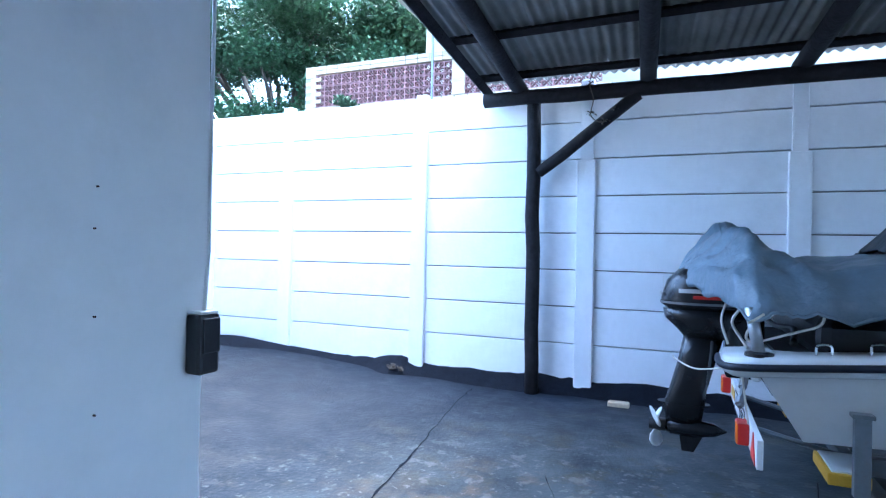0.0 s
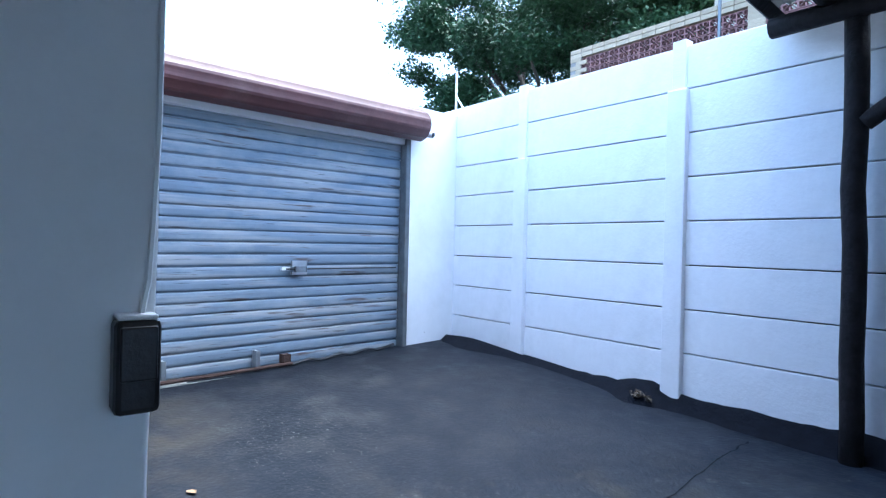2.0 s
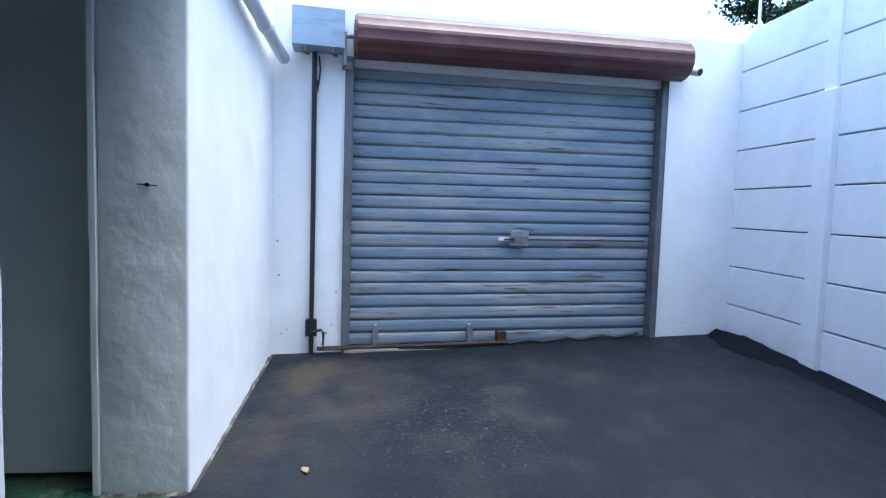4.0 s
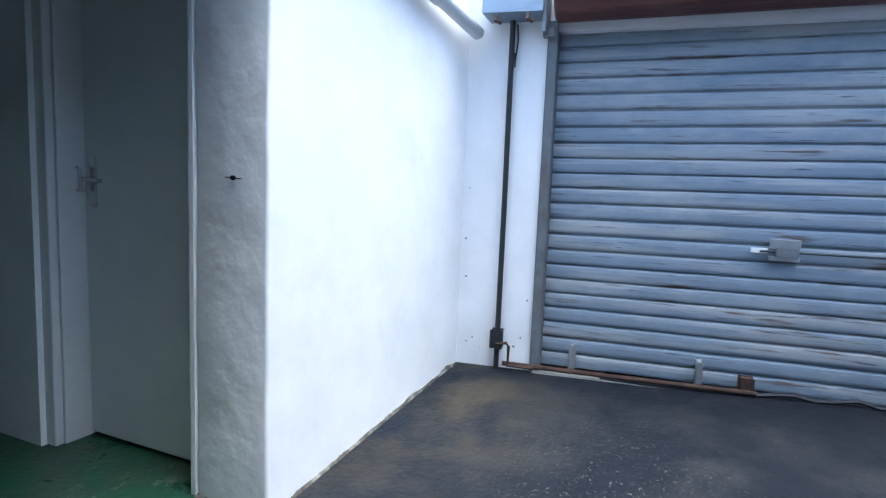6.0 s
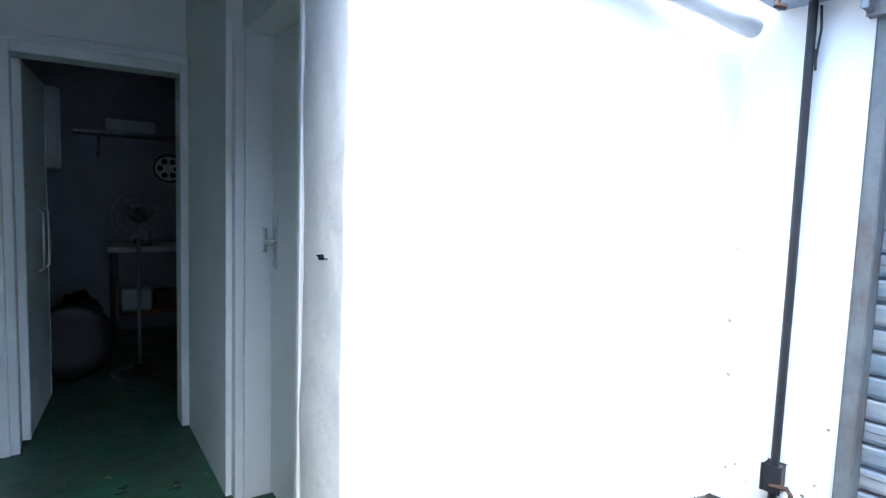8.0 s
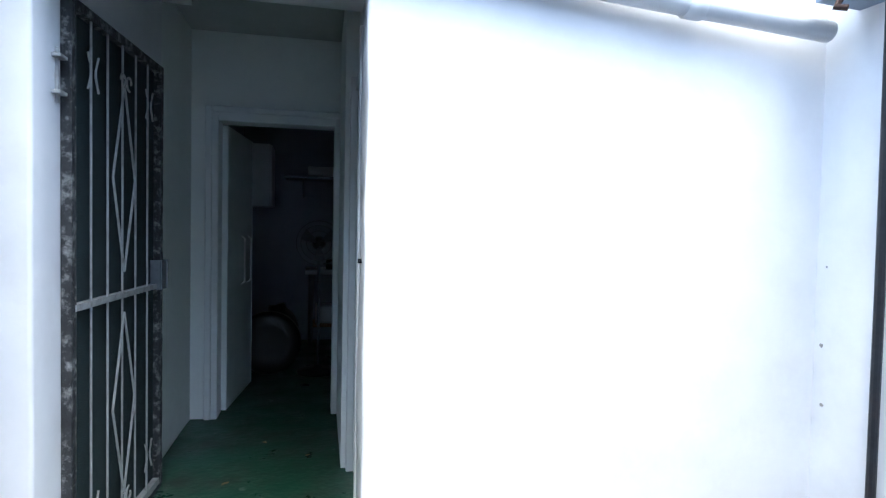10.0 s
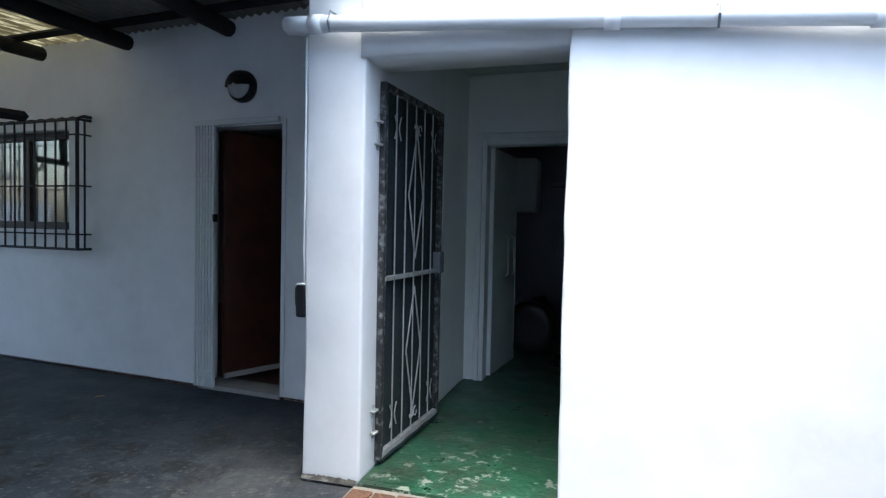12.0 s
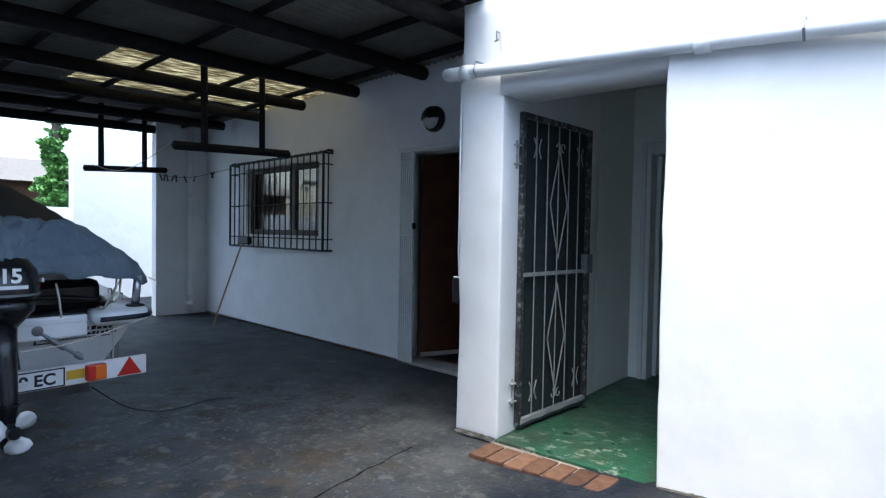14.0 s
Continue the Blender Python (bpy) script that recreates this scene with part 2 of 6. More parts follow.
def layered(name, base, rough, layers, bump, bscale, spec=0.4):
    """A floor surface: base colours, worn patches and placed lighter or darker areas. A layer: colour, noise scale,
    low and high threshold, strength, and a centre with radii where the layer keeps to one place."""
    m = bpy.data.materials.new(name)
    m.use_nodes = True
    n, l = m.node_tree.nodes, m.node_tree.links
    bs = n["Principled BSDF"]
    bs.inputs["Specular IOR Level"].default_value = spec
    tc = n.new("ShaderNodeTexCoord")

    def field(scale, lo, hi, amount, seed):
        mp = n.new("ShaderNodeMapping")
        mp.inputs["Location"].default_value = (seed * 3.7, seed * 1.3, 0)
        ns = n.new("ShaderNodeTexNoise")
        ns.inputs["Scale"].default_value, ns.inputs["Detail"].default_value, ns.inputs["Roughness"].default_value = scale, 9, 0.68
        mr = n.new("ShaderNodeMapRange")
        mr.inputs["From Min"].default_value, mr.inputs["From Max"].default_value = lo, hi
        mr.inputs["To Max"].default_value = amount
        l.new(tc.outputs["Object"], mp.inputs["Vector"])
        l.new(mp.outputs["Vector"], ns.inputs["Vector"])
        l.new(ns.outputs["Fac"], mr.inputs["Value"])
        return mr.outputs["Result"]

    out = None
    mx = n.new("ShaderNodeMix")
    mx.data_type = "RGBA"
    l.new(field(1.4, 0.35, 0.65, 1.0, 0), mx.inputs["Factor"])
    mx.inputs["A"].default_value, mx.inputs["B"].default_value = (*[c * 0.7 for c in base], 1), (*[c * 1.3 for c in base], 1)
    out = mx.outputs["Result"]
    for k, (col, scale, lo, hi, amount, centre, radii) in enumerate(layers):
        f = field(scale, lo, hi, amount, k + 1)
        if centre:
            mp = n.new("ShaderNodeMapping")
            mp.vector_type = "TEXTURE"
            mp.inputs["Location"].default_value = (*centre, 0)
            mp.inputs["Scale"].default_value = (*radii, 1000)
            gr = n.new("ShaderNodeTexGradient")
            gr.gradient_type = "SPHERICAL"
            l.new(tc.outputs["Object"], mp.inputs["Vector"])
            l.new(mp.outputs["Vector"], gr.inputs["Vector"])
            mu = n.new("ShaderNodeMath")
            mu.operation = "MULTIPLY"
            mu.use_clamp = True
            l.new(f, mu.inputs[0])
            l.new(gr.outputs["Fac"], mu.inputs[1])
            f = mu.outputs[0]
        mx = n.new("ShaderNodeMix")
        mx.data_type = "RGBA"
        l.new(f, mx.inputs["Factor"])
        l.new(out, mx.inputs["A"])
        mx.inputs["B"].default_value = (*col, 1)
        out = mx.outputs["Result"]
    l.new(out, bs.inputs["Base Color"])
    rr = n.new("ShaderNodeMapRange")
    rr.inputs["To Min"].default_value, rr.inputs["To Max"].default_value = rough - 0.12, rough + 0.2
    l.new(field(4, 0.3, 0.7, 1.0, 9), rr.inputs["Value"])
    l.new(rr.outputs["Result"], bs.inputs["Roughness"])
    bn = n.new("ShaderNodeTexNoise")
    bn.inputs["Scale"].default_value, bn.inputs["Detail"].default_value = bscale, 8
    bp = n.new("ShaderNodeBump")
    bp.inputs["Strength"].default_value, bp.inputs["Distance"].default_value = bump, 0.02
    l.new(tc.outputs["Object"], bn.inputs["Vector"])
    l.new(bn.outputs["Fac"], bp.inputs["Height"])
    l.new(bp.outputs["Normal"], bs.inputs["Normal"])
    return m


GROUND = layered("dark_tarred_concrete", (0.011, 0.0155, 0.025), 0.62, [
    # wide pale patch: lifts the brightness under the carport through the colour
    ((0.066, 0.076, 0.083), 2.0, 0.1, 0.5, 2.2, (3.2, 2.3), (3.6, 3.2)),
    ((0.032, 0.037, 0.047), 1.1, 0.5, 0.75, 0.7, None, None),
    ((0.12, 0.118, 0.112), 7.0, 0.63, 0.75, 0.5, None, None),
    ((0.24, 0.245, 0.25), 30.0, 0.65, 0.72, 0.45, None, None),
    # wide dark patch: local brightness by the garage lowered in the colour
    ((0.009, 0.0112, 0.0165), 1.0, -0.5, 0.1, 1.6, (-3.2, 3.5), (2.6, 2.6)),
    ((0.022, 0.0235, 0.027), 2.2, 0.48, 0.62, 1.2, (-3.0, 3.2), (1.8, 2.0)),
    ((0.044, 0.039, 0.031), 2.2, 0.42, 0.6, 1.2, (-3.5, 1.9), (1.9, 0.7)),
    # two pale patches brighten the ground under the carport and by the pillar
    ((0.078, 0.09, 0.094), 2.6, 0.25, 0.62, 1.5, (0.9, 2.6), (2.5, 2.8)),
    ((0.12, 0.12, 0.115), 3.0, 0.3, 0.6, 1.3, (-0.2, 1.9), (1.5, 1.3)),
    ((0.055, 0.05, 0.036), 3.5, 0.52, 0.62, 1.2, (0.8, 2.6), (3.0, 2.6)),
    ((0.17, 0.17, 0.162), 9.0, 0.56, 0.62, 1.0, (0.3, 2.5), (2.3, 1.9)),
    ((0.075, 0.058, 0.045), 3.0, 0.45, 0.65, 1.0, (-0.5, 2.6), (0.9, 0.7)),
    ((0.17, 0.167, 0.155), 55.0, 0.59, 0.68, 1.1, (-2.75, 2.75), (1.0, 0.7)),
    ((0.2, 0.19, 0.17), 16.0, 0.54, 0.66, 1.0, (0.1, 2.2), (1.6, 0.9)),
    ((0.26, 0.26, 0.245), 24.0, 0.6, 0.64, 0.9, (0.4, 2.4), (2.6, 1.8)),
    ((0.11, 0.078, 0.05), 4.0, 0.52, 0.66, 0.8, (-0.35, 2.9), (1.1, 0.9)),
], 0.35, 40, 0.1)
GREEN = layered("worn_green_floor_paint", (0.021, 0.08, 0.046), 0.34, [
    ((0.2, 0.22, 0.19), 9.0, 0.655, 0.675, 0.7, None, None),
    ((0.22, 0.25, 0.21), 11.0, 0.57, 0.6, 2.0, (-1.7, 1.6), (1.2, 0.9)),
    ((0.05, 0.05, 0.036), 3.0, 0.45, 0.65, 0.75, None, None),
], 0.2, 30, 0.4)

# ---------- builders ----------


def finish(bm, name, material, smooth=False):
    bmesh.ops.recalc_face_normals(bm, faces=bm.faces)
    me = bpy.data.meshes.new(name)
    bm.to_mesh(me)
    bm.free()
    me.materials.append(material)
    if smooth:
        for p in me.polygons:
            p.use_smooth = True
    return me


def part(name, bm, material, parent, label="", smooth=False):
    ob = new(name, finish(bm, name, material, smooth))
    if parent is not None:
        ob.parent = parent
        inv = Matrix.Identity(4)
        p = parent
        while p is not None:
            if p.parent is None:
                inv = p.matrix_basis.inverted()
            p = p.parent
        ob.matrix_parent_inverse = inv if parent.parent is None else Matrix.Identity(4)
    if label:
        ob["label"] = label
    return ob


def piece(name, me, parent, m):
    """A repeated piece that shares its mesh; parents stand at the world's origin."""
    ob = new(name, me)
    ob.parent = parent
    ob.matrix_basis = m
    return ob


def thing(name, label, category, at=(0, 0, 0), group="", kind=""):
    ob = new(name)
    ob.empty_display_size = 0.1
    ob.matrix_basis = Matrix.Translation(at)
    return tagged(ob, label, category, group, kind)


def struct(name, bm, material, label="", smooth=False):
    return tagged(new(name, finish(bm, name, material, smooth)), label, "", "", "structure")


I4 = Matrix.Identity(4)


def box(bm, x0, x1, y0, y1, z0, z1, m=I4, bev=0.0):
    r = bmesh.ops.create_cube(bm, size=1)
    for v in r["verts"]:
        v.co = m @ Vector(((x0 + x1) / 2 + v.co.x * (x1 - x0), (y0 + y1) / 2 + v.co.y * (y1 - y0), (z0 + z1) / 2 + v.co.z * (z1 - z0)))
    if bev:
        es = {e for v in r["verts"] for e in v.link_edges}
        bmesh.ops.bevel(bm, geom=list(es), offset=bev, segments=2, affect="EDGES", profile=0.5)
    return bm


def tube(bm, pts, r, n=8, cap=True, r2=None):
    """A round bar along points, with radius r (to r2 at its end)."""
    pts = [Vector(p) for p in pts]
    rings = []
    up = Vector((0, 0, 1))
    for i, p in enumerate(pts):
        d = (pts[min(i + 1, len(pts) - 1)] - pts[max(i - 1, 0)]).normalized()
        a = d.cross(up if abs(d.z) < 0.95 else Vector((1, 0, 0))).normalized()
        b = d.cross(a)
        rr = r if r2 is None else r + (r2 - r) * i / (len(pts) - 1)
        rings.append([bm.verts.new(p + (a * math.cos(t) + b * math.sin(t)) * rr) for t in [2 * math.pi * k / n for k in range(n)]])
    for A, B in zip(rings, rings[1:]):
        for k in range(n):
            bm.faces.new((A[k], A[(k + 1) % n], B[(k + 1) % n], B[k]))
    if cap:
        bm.faces.new(rings[0])
        bm.faces.new(rings[-1][::-1])
    return bm


def log(bm, a, b, r, seed, n=10, seg=8, wob=0.012):
    """A slightly crooked round pole."""
    a, b = Vector(a), Vector(b)
    pts = []
    for i in range(seg + 1):
        p = a.lerp(b, i / seg)
        pts.append(p + Vector((noise.noise((i * 0.7, seed, 1)), noise.noise((i * 0.7, seed, 5)), noise.noise((i * 0.7, seed, 9)))) * wob)
    return tube(bm, pts, r, n)


def prism(bm, poly, z0, z1, m=I4):
    """An upright prism on a polygon of (x, y)."""
    a = [bm.verts.new(m @ Vector((x, y, z0))) for x, y in poly]
    b = [bm.verts.new(m @ Vector((x, y, z1))) for x, y in poly]
    k = len(poly)
    for i in range(k):
        bm.faces.new((a[i], a[(i + 1) % k], b[(i + 1) % k], b[i]))
    bm.faces.new(a[::-1])
    bm.faces.new(b)
    return bm


def plastered(bm, x0, x1, y0, y1, z0, z1, r=0.02, amp=0.006, step=0.12, seed=0.0):
    """A hand-plastered upright block: rounded corners, uneven faces."""
    ring = []
    cs = [(x1 - r, y1 - r, 0), (x0 + r, y1 - r, 90), (x0 + r, y0 + r, 180), (x1 - r, y0 + r, 270)]
    for i, (cx, cy, a0) in enumerate(cs):
        for k in range(4):
            a = radians(a0 + 30 * k)
            ring.append((cx + r * math.cos(a), cy + r * math.sin(a)))
        nx, ny, na = cs[(i + 1) % 4]
        p, q = ring[-1], (nx + r * math.cos(radians(na)), ny + r * math.sin(radians(na)))
        cnt = max(1, int(math.hypot(q[0] - p[0], q[1] - p[1]) / step))
        ring += [(p[0] + (q[0] - p[0]) * j / cnt, p[1] + (q[1] - p[1]) * j / cnt) for j in range(1, cnt)]
    rows, nz = [], max(2, int((z1 - z0) / step))
    mx, my = (x0 + x1) / 2, (y0 + y1) / 2
    for j in range(nz + 1):
        z = z0 + (z1 - z0) * j / nz
        row = []
        for x, y in ring:
            d = noise.noise((x * 3.1 + seed, y * 3.1, z * 2.3)) + 0.6 * noise.noise((x * 9 + seed, y * 9, z * 8))
            w = Vector((x - mx, y - my)).normalized()
            row.append(bm.verts.new((x + w.x * d * amp, y + w.y * d * amp, z)))
        rows.append(row)
    k = len(ring)
    for A, B in zip(rows, rows[1:]):
        for i in range(k):
            bm.faces.new((A[i], A[(i + 1) % k], B[(i + 1) % k], B[i]))
    bm.faces.new(rows[0][::-1])
    bm.faces.new(rows[-1])
    return bm


def lathe(bm, prof, c, axis="z", n=20):
    """A turned body: prof holds (radius, height)."""
    rings = []
    for r, h in prof:
        ring = []
        for k in range(n):
            a = 2 * math.pi * k / n
            u, v = r * math.cos(a), r * math.sin(a)
            ring.append(bm.verts.new(Vector(c) + Vector({"z": (u, v, h), "x": (h, u, v), "y": (u, h, v)}[axis])))
        rings.append(ring)
    for A, B in zip(rings, rings[1:]):
        for k in range(n):
            bm.faces.new((A[k], A[(k + 1) % n], B[(k + 1) % n], B[k]))
    bm.faces.new(rings[0])
    bm.faces.new(rings[-1][::-1])
    return bm


def loft(bm, rings, cap=True):
    """A skin over rings of equally many points."""
    vs = [[bm.verts.new(p) for p in r] for r in rings]
    k = len(rings[0])
    for A, B in zip(vs, vs[1:]):
        for i in range(k):
            bm.faces.new((A[i], A[(i + 1) % k], B[(i + 1) % k], B[i]))
    if cap:
        bm.faces.new(vs[0][::-1])
        bm.faces.new(vs[-1])
    return bm


def B():
    return bmesh.new()


def flow(pts, k=5):
    """A smooth curve through points."""
    p = [Vector(q) for q in pts]
    p = [p[0] * 2 - p[1]] + p + [p[-1] * 2 - p[-2]]
    out = []
    for a, b_, c, d in zip(p, p[1:], p[2:], p[3:]):
        for i in range(k):
            t = i / k
            out.append(0.5 * (2 * b_ + (c - a) * t + (2 * a - 5 * b_ + 4 * c - d) * t * t + (3 * b_ - 3 * c + d - a) * t ** 3))
    return out + [p[-2]]


def walls(name, boxes, material, m, label=""):
    """Each stretch of a wall as a piece of the setting of its own."""
    for q in boxes:
        struct(name, box(B(), *q, m), material, label)


def text_part(body, size, m, material, parent, name="lettering"):
    """Flat lettering 1 mm thick, from the built-in font."""
    cu = bpy.data.curves.new(name, "FONT")
    cu.body, cu.size, cu.extrude, cu.align_x, cu.offset = body, size, 0.0008, "LEFT", size * 0.03
    tmp = bpy.data.objects.new(name, cu)
    me = bpy.data.meshes.new_from_object(tmp)
    bpy.data.objects.remove(tmp)
    me.materials.clear()
    me.materials.append(material)
    me.transform(m)
    ob = new(name, me)
    ob.parent = parent
    if parent.parent is None:
        ob.matrix_parent_inverse = parent.matrix_basis.inverted()
    return ob


# local frames: garage front (along s, out n) and house front
GA = pose(-4.0, 1.63, 0, 0, 0, 95.2)   # x runs along the garage wall, y points into the wall
HA = pose(0.45, 0.43, 0, 0, 0, -5.0)   # x runs along the house wall, y points out of it


def smooth(a):
    a = min(1, max(0, a))
    return a * a * (3 - 2 * a)


def ground_z(x, y):
    k = min(1, max(0, (y - 1.6) / 3.5))
    z = (-0.055 + 0.05 * k) * (1 - smooth((-1 - x) / 3)) + (0.045 + 0.11 * k) * smooth((-1 - x) / 3)
    return z + 0.008 * noise.noise((x * 0.9, y * 0.9, 3))


# ---------- ground ----------
bm = B()
xs = [-3000, -300, -40, -12, -6] + [-4.5 + 0.125 * i for i in range(100)] + [9, 12, 40, 300, 3000]
ys = [-3000, -300, -40, -8, -3, -1] + [-0.4 + 0.125 * i for i in range(48)] + [6.5, 9, 20, 60, 300, 3000]


def yard_z(x, y):
    if not (-6 < x < 9 and -1 < y < 6):
        return -0.08
    return ground_z(x, y) - (0.12 if y < 1.5 and -2.7 < x < -0.95 else 0)   # lower under the passage floor


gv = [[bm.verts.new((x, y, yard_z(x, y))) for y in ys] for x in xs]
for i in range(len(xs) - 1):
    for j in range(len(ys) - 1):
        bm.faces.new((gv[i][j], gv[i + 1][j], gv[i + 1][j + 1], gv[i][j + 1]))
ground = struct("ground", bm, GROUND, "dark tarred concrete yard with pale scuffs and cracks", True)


def crack(pts, w, seed):
    b2 = B()
    prev = None
    fine = []
    for (x0, y0), (x1, y1) in zip(pts, pts[1:]):
        for i in range(14):
            fine.append((x0 + (x1 - x0) * i / 14, y0 + (y1 - y0) * i / 14))
    for i, (x, y) in enumerate(fine):
        x += 0.02 * noise.noise((i * 0.4, seed, 0)) + 0.008 * noise.noise((i * 1.7, seed, 4))
        ww = w * (0.5 + abs(noise.noise((i * 0.5, seed, 8))) * 1.5)
        z = ground_z(x, y) + 0.003
        a, b = b2.verts.new((x - ww, y, z)), b2.verts.new((x + ww, y, z))
        if prev:
            b2.faces.new((prev[0], prev[1], b, a))
        prev = (a, b)
    ob = part("crack", b2, TAR, None, "thin dark jagged crack in the tarred concrete")
    ob.parent = ground


crack([(-1.18, 4.95), (-1.15, 4.5), (-1.0, 3.5), (-0.89, 2.67), (-0.8, 2.0)], 0.007, 1)
crack([(-0.2, 3.4), (0.1, 2.6), (0.05, 2.0)], 0.002, 2)

# ---------- house block with the gated passage ----------
b = B()
plastered(b, -1.153, -0.825, 0.2, 1.631, -0.1, 2.75, 0.014, 0.009, 0.1, seed=1)
wall_pillar = struct("wall_pillar", b, PLASTER, "thick white hand-plastered wall end beside the gate", True)
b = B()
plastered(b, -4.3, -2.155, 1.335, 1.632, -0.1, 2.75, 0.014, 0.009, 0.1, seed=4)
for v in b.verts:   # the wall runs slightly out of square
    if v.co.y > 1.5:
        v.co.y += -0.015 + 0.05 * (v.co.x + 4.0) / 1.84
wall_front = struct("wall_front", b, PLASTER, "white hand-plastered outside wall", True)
# end face facing +x: rough trowelling, with its shade painted in as darker grey
wall_front.data.materials.append(TROWELSHADE)
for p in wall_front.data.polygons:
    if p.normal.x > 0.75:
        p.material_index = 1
b = B()
plastered(b, -2.19, -1.13, 1.34, 1.642, 2.13, 2.745, 0.008, 0.003, seed=7)
struct("wall_lintel", b, PLASTER, "white plastered wall above the gate opening", True)
b = B()
box(b, -4.3, -0.84, -3.4, 1.335, 2.6, 2.74)
struct("ceiling_block", b, CEIL)
b = B()
box(b, -1.3, -0.9, 0.19, 0.2, 2.5, 2.6)
struct("trim_passage", b, INSIDE)
b = B()
box(b, -2.4, -0.86, -0.44, 1.6, -0.1, -0.02)
box(b, -2.16, -1.155, 1.6, 1.655, -0.1, -0.021)
box(b, -3.3, -0.9, -3.3, -0.44, -0.1, -0.024)
struct("floor_passage", b, GREEN, "worn green painted concrete floor")


def dirt_fringe(a, c, out, seed):
    """Splashed dirt and flaking at the foot of a plastered wall, from a to c."""
    bb = B()
    prev = None
    n = int(math.hypot(c[0] - a[0], c[1] - a[1]) / 0.012) + 2
    for i in range(n + 1):
        x, y = a[0] + (c[0] - a[0]) * i / n, a[1] + (c[1] - a[1]) * i / n
        g = max(ground_z(x, y), -0.03)
        h = 0.004 + 0.03 * max(0.0, noise.noise((i * 0.05, seed, 0)) - 0.05) + 0.016 * abs(noise.noise((i * 0.4, seed, 3)))
        row = [bb.verts.new((x + out[0] * k, y + out[1] * k, z)) for k, z in ((0.0, g + h), (0.006, g + h - 0.003), (0.008, g + 0.008), (0.025, g - 0.01))]
        if prev:
            for k in range(3):
                bb.faces.new((prev[k], row[k], row[k + 1], prev[k + 1]))
        prev = row
    return struct("trim_dirt", bb, FRINGE, "brown dirt along the foot of the white wall", True)


dirt_fringe((-3.95, 1.62), (-2.17, 1.664), (0, 1), 1)
dirt_fringe((-2.155, 1.66), (-2.155, 1.34), (1, 0), 2)
dirt_fringe((-1.14, 1.631), (-0.83, 1.631), (0, 1), 3)
dirt_fringe((-0.825, 0.5), (-0.825, 1.62), (1, 0), 4)
# passage side wall with its door, back wall with its door
b = B()
box(b, -2.4, -2.13, -0.53, 0.44, -0.05, 2.6)
box(b, -2.36, -2.2, 0.44, 1.335, 2.084, 2.6)
box(b, -2.45, -2.36, 0.44, 1.335, -0.05, 2.6)
struct("wall_passage_west", b, INSIDE)
b = B()
box(b, -1.15, -0.9, -0.53, 0.2, -0.05, 2.6)
struct("wall_passage_east", b, INSIDE)
b = B()
box(b, -3.3, -2.16, -0.65, -0.53, -0.05, 2.6)
box(b, -2.16, -1.26, -0.65, -0.53, 2.06, 2.6)
box(b, -1.26, -0.9, -0.65, -0.53, -0.05, 2.6)
struct("wall_passage_south", b, INSIDE)
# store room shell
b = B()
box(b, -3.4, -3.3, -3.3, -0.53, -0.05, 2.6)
struct("wall_store_west", b, ROOMDARK)
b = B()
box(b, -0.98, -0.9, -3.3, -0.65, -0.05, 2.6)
struct("wall_store_east", b, ROOMDARK)
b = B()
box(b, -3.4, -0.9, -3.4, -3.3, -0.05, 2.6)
struct("wall_store_south", b, ROOMDARK)
b = B()
box(b, -4.3, -2.45, 0.3, 0.36, -0.05, 2.6)
box(b, -4.3, -4.2, 0.36, 1.335, -0.05, 2.6)
struct("wall_closet", b, INSIDE)

# ---------- garage wall ----------
walls("wall_garage", ((-0.3, 0.47, 0, 0.25, -0.1, 2.48), (2.92, 3.75, 0, 0.25, -0.1, 2.5), (0.47, 2.92, 0.002, 0.25, 2.1, 2.498)), PLASTER, GA, "white plastered wall round the roller door")
b = B()
box(b, -0.4, 3.9, 2.6, 2.7, -0.1, 2.5, GA)
box(b, -0.4, -0.3, 0.25, 2.7, -0.1, 2.5, GA)
box(b, 3.8, 3.9, 0.25, 2.7, -0.1, 2.5, GA)
struct("wall_garage_back", b, CONCRETE)
struct("ceiling_garage", box(B(), -0.4, 3.9, 0.25, 2.7, 2.5, 2.56, GA), CONCRETE)

# ---------- house front ----------
walls("wall_house", ((-1.28, -0.445, -0.22, 0, -0.1, 3.0), (-0.445, 0.42, -0.22, 0, 2.09, 3.0), (0.42, 1.92, -0.22, 0, -0.1, 3.0), (1.92, 3.76, -0.22, 0, -0.1, 1.17), (1.92, 3.76, -0.22, 0, 2.11, 3.0), (3.76, 5.08, -0.22, 0, -0.1, 3.0)), PLASTER, HA, "white plastered house wall under the carport")
# kitchen walls: darkness of the unlit room is put into their colour
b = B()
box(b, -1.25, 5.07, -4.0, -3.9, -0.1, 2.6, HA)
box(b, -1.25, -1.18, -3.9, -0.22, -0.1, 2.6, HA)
struct("wall_kitchen", b, ROOMDARK)
b = B()
box(b, -1.25, 5.07, -3.9, -0.22, 2.5, 2.6, HA)
struct("ceiling_kitchen", b, CEIL)
b = B()
box(b, -1.18, 5.06, -3.9, -0.0, -0.1, -0.03, HA)
struct("floor_kitchen", b, BROWNWOOD)
b = B()
box(b, 5.07, 5.25, -4.0, 0.75, -0.1, 3.0, HA)
struct("wall_house_return", b, PLASTER, "white plastered return wall at the carport's end")

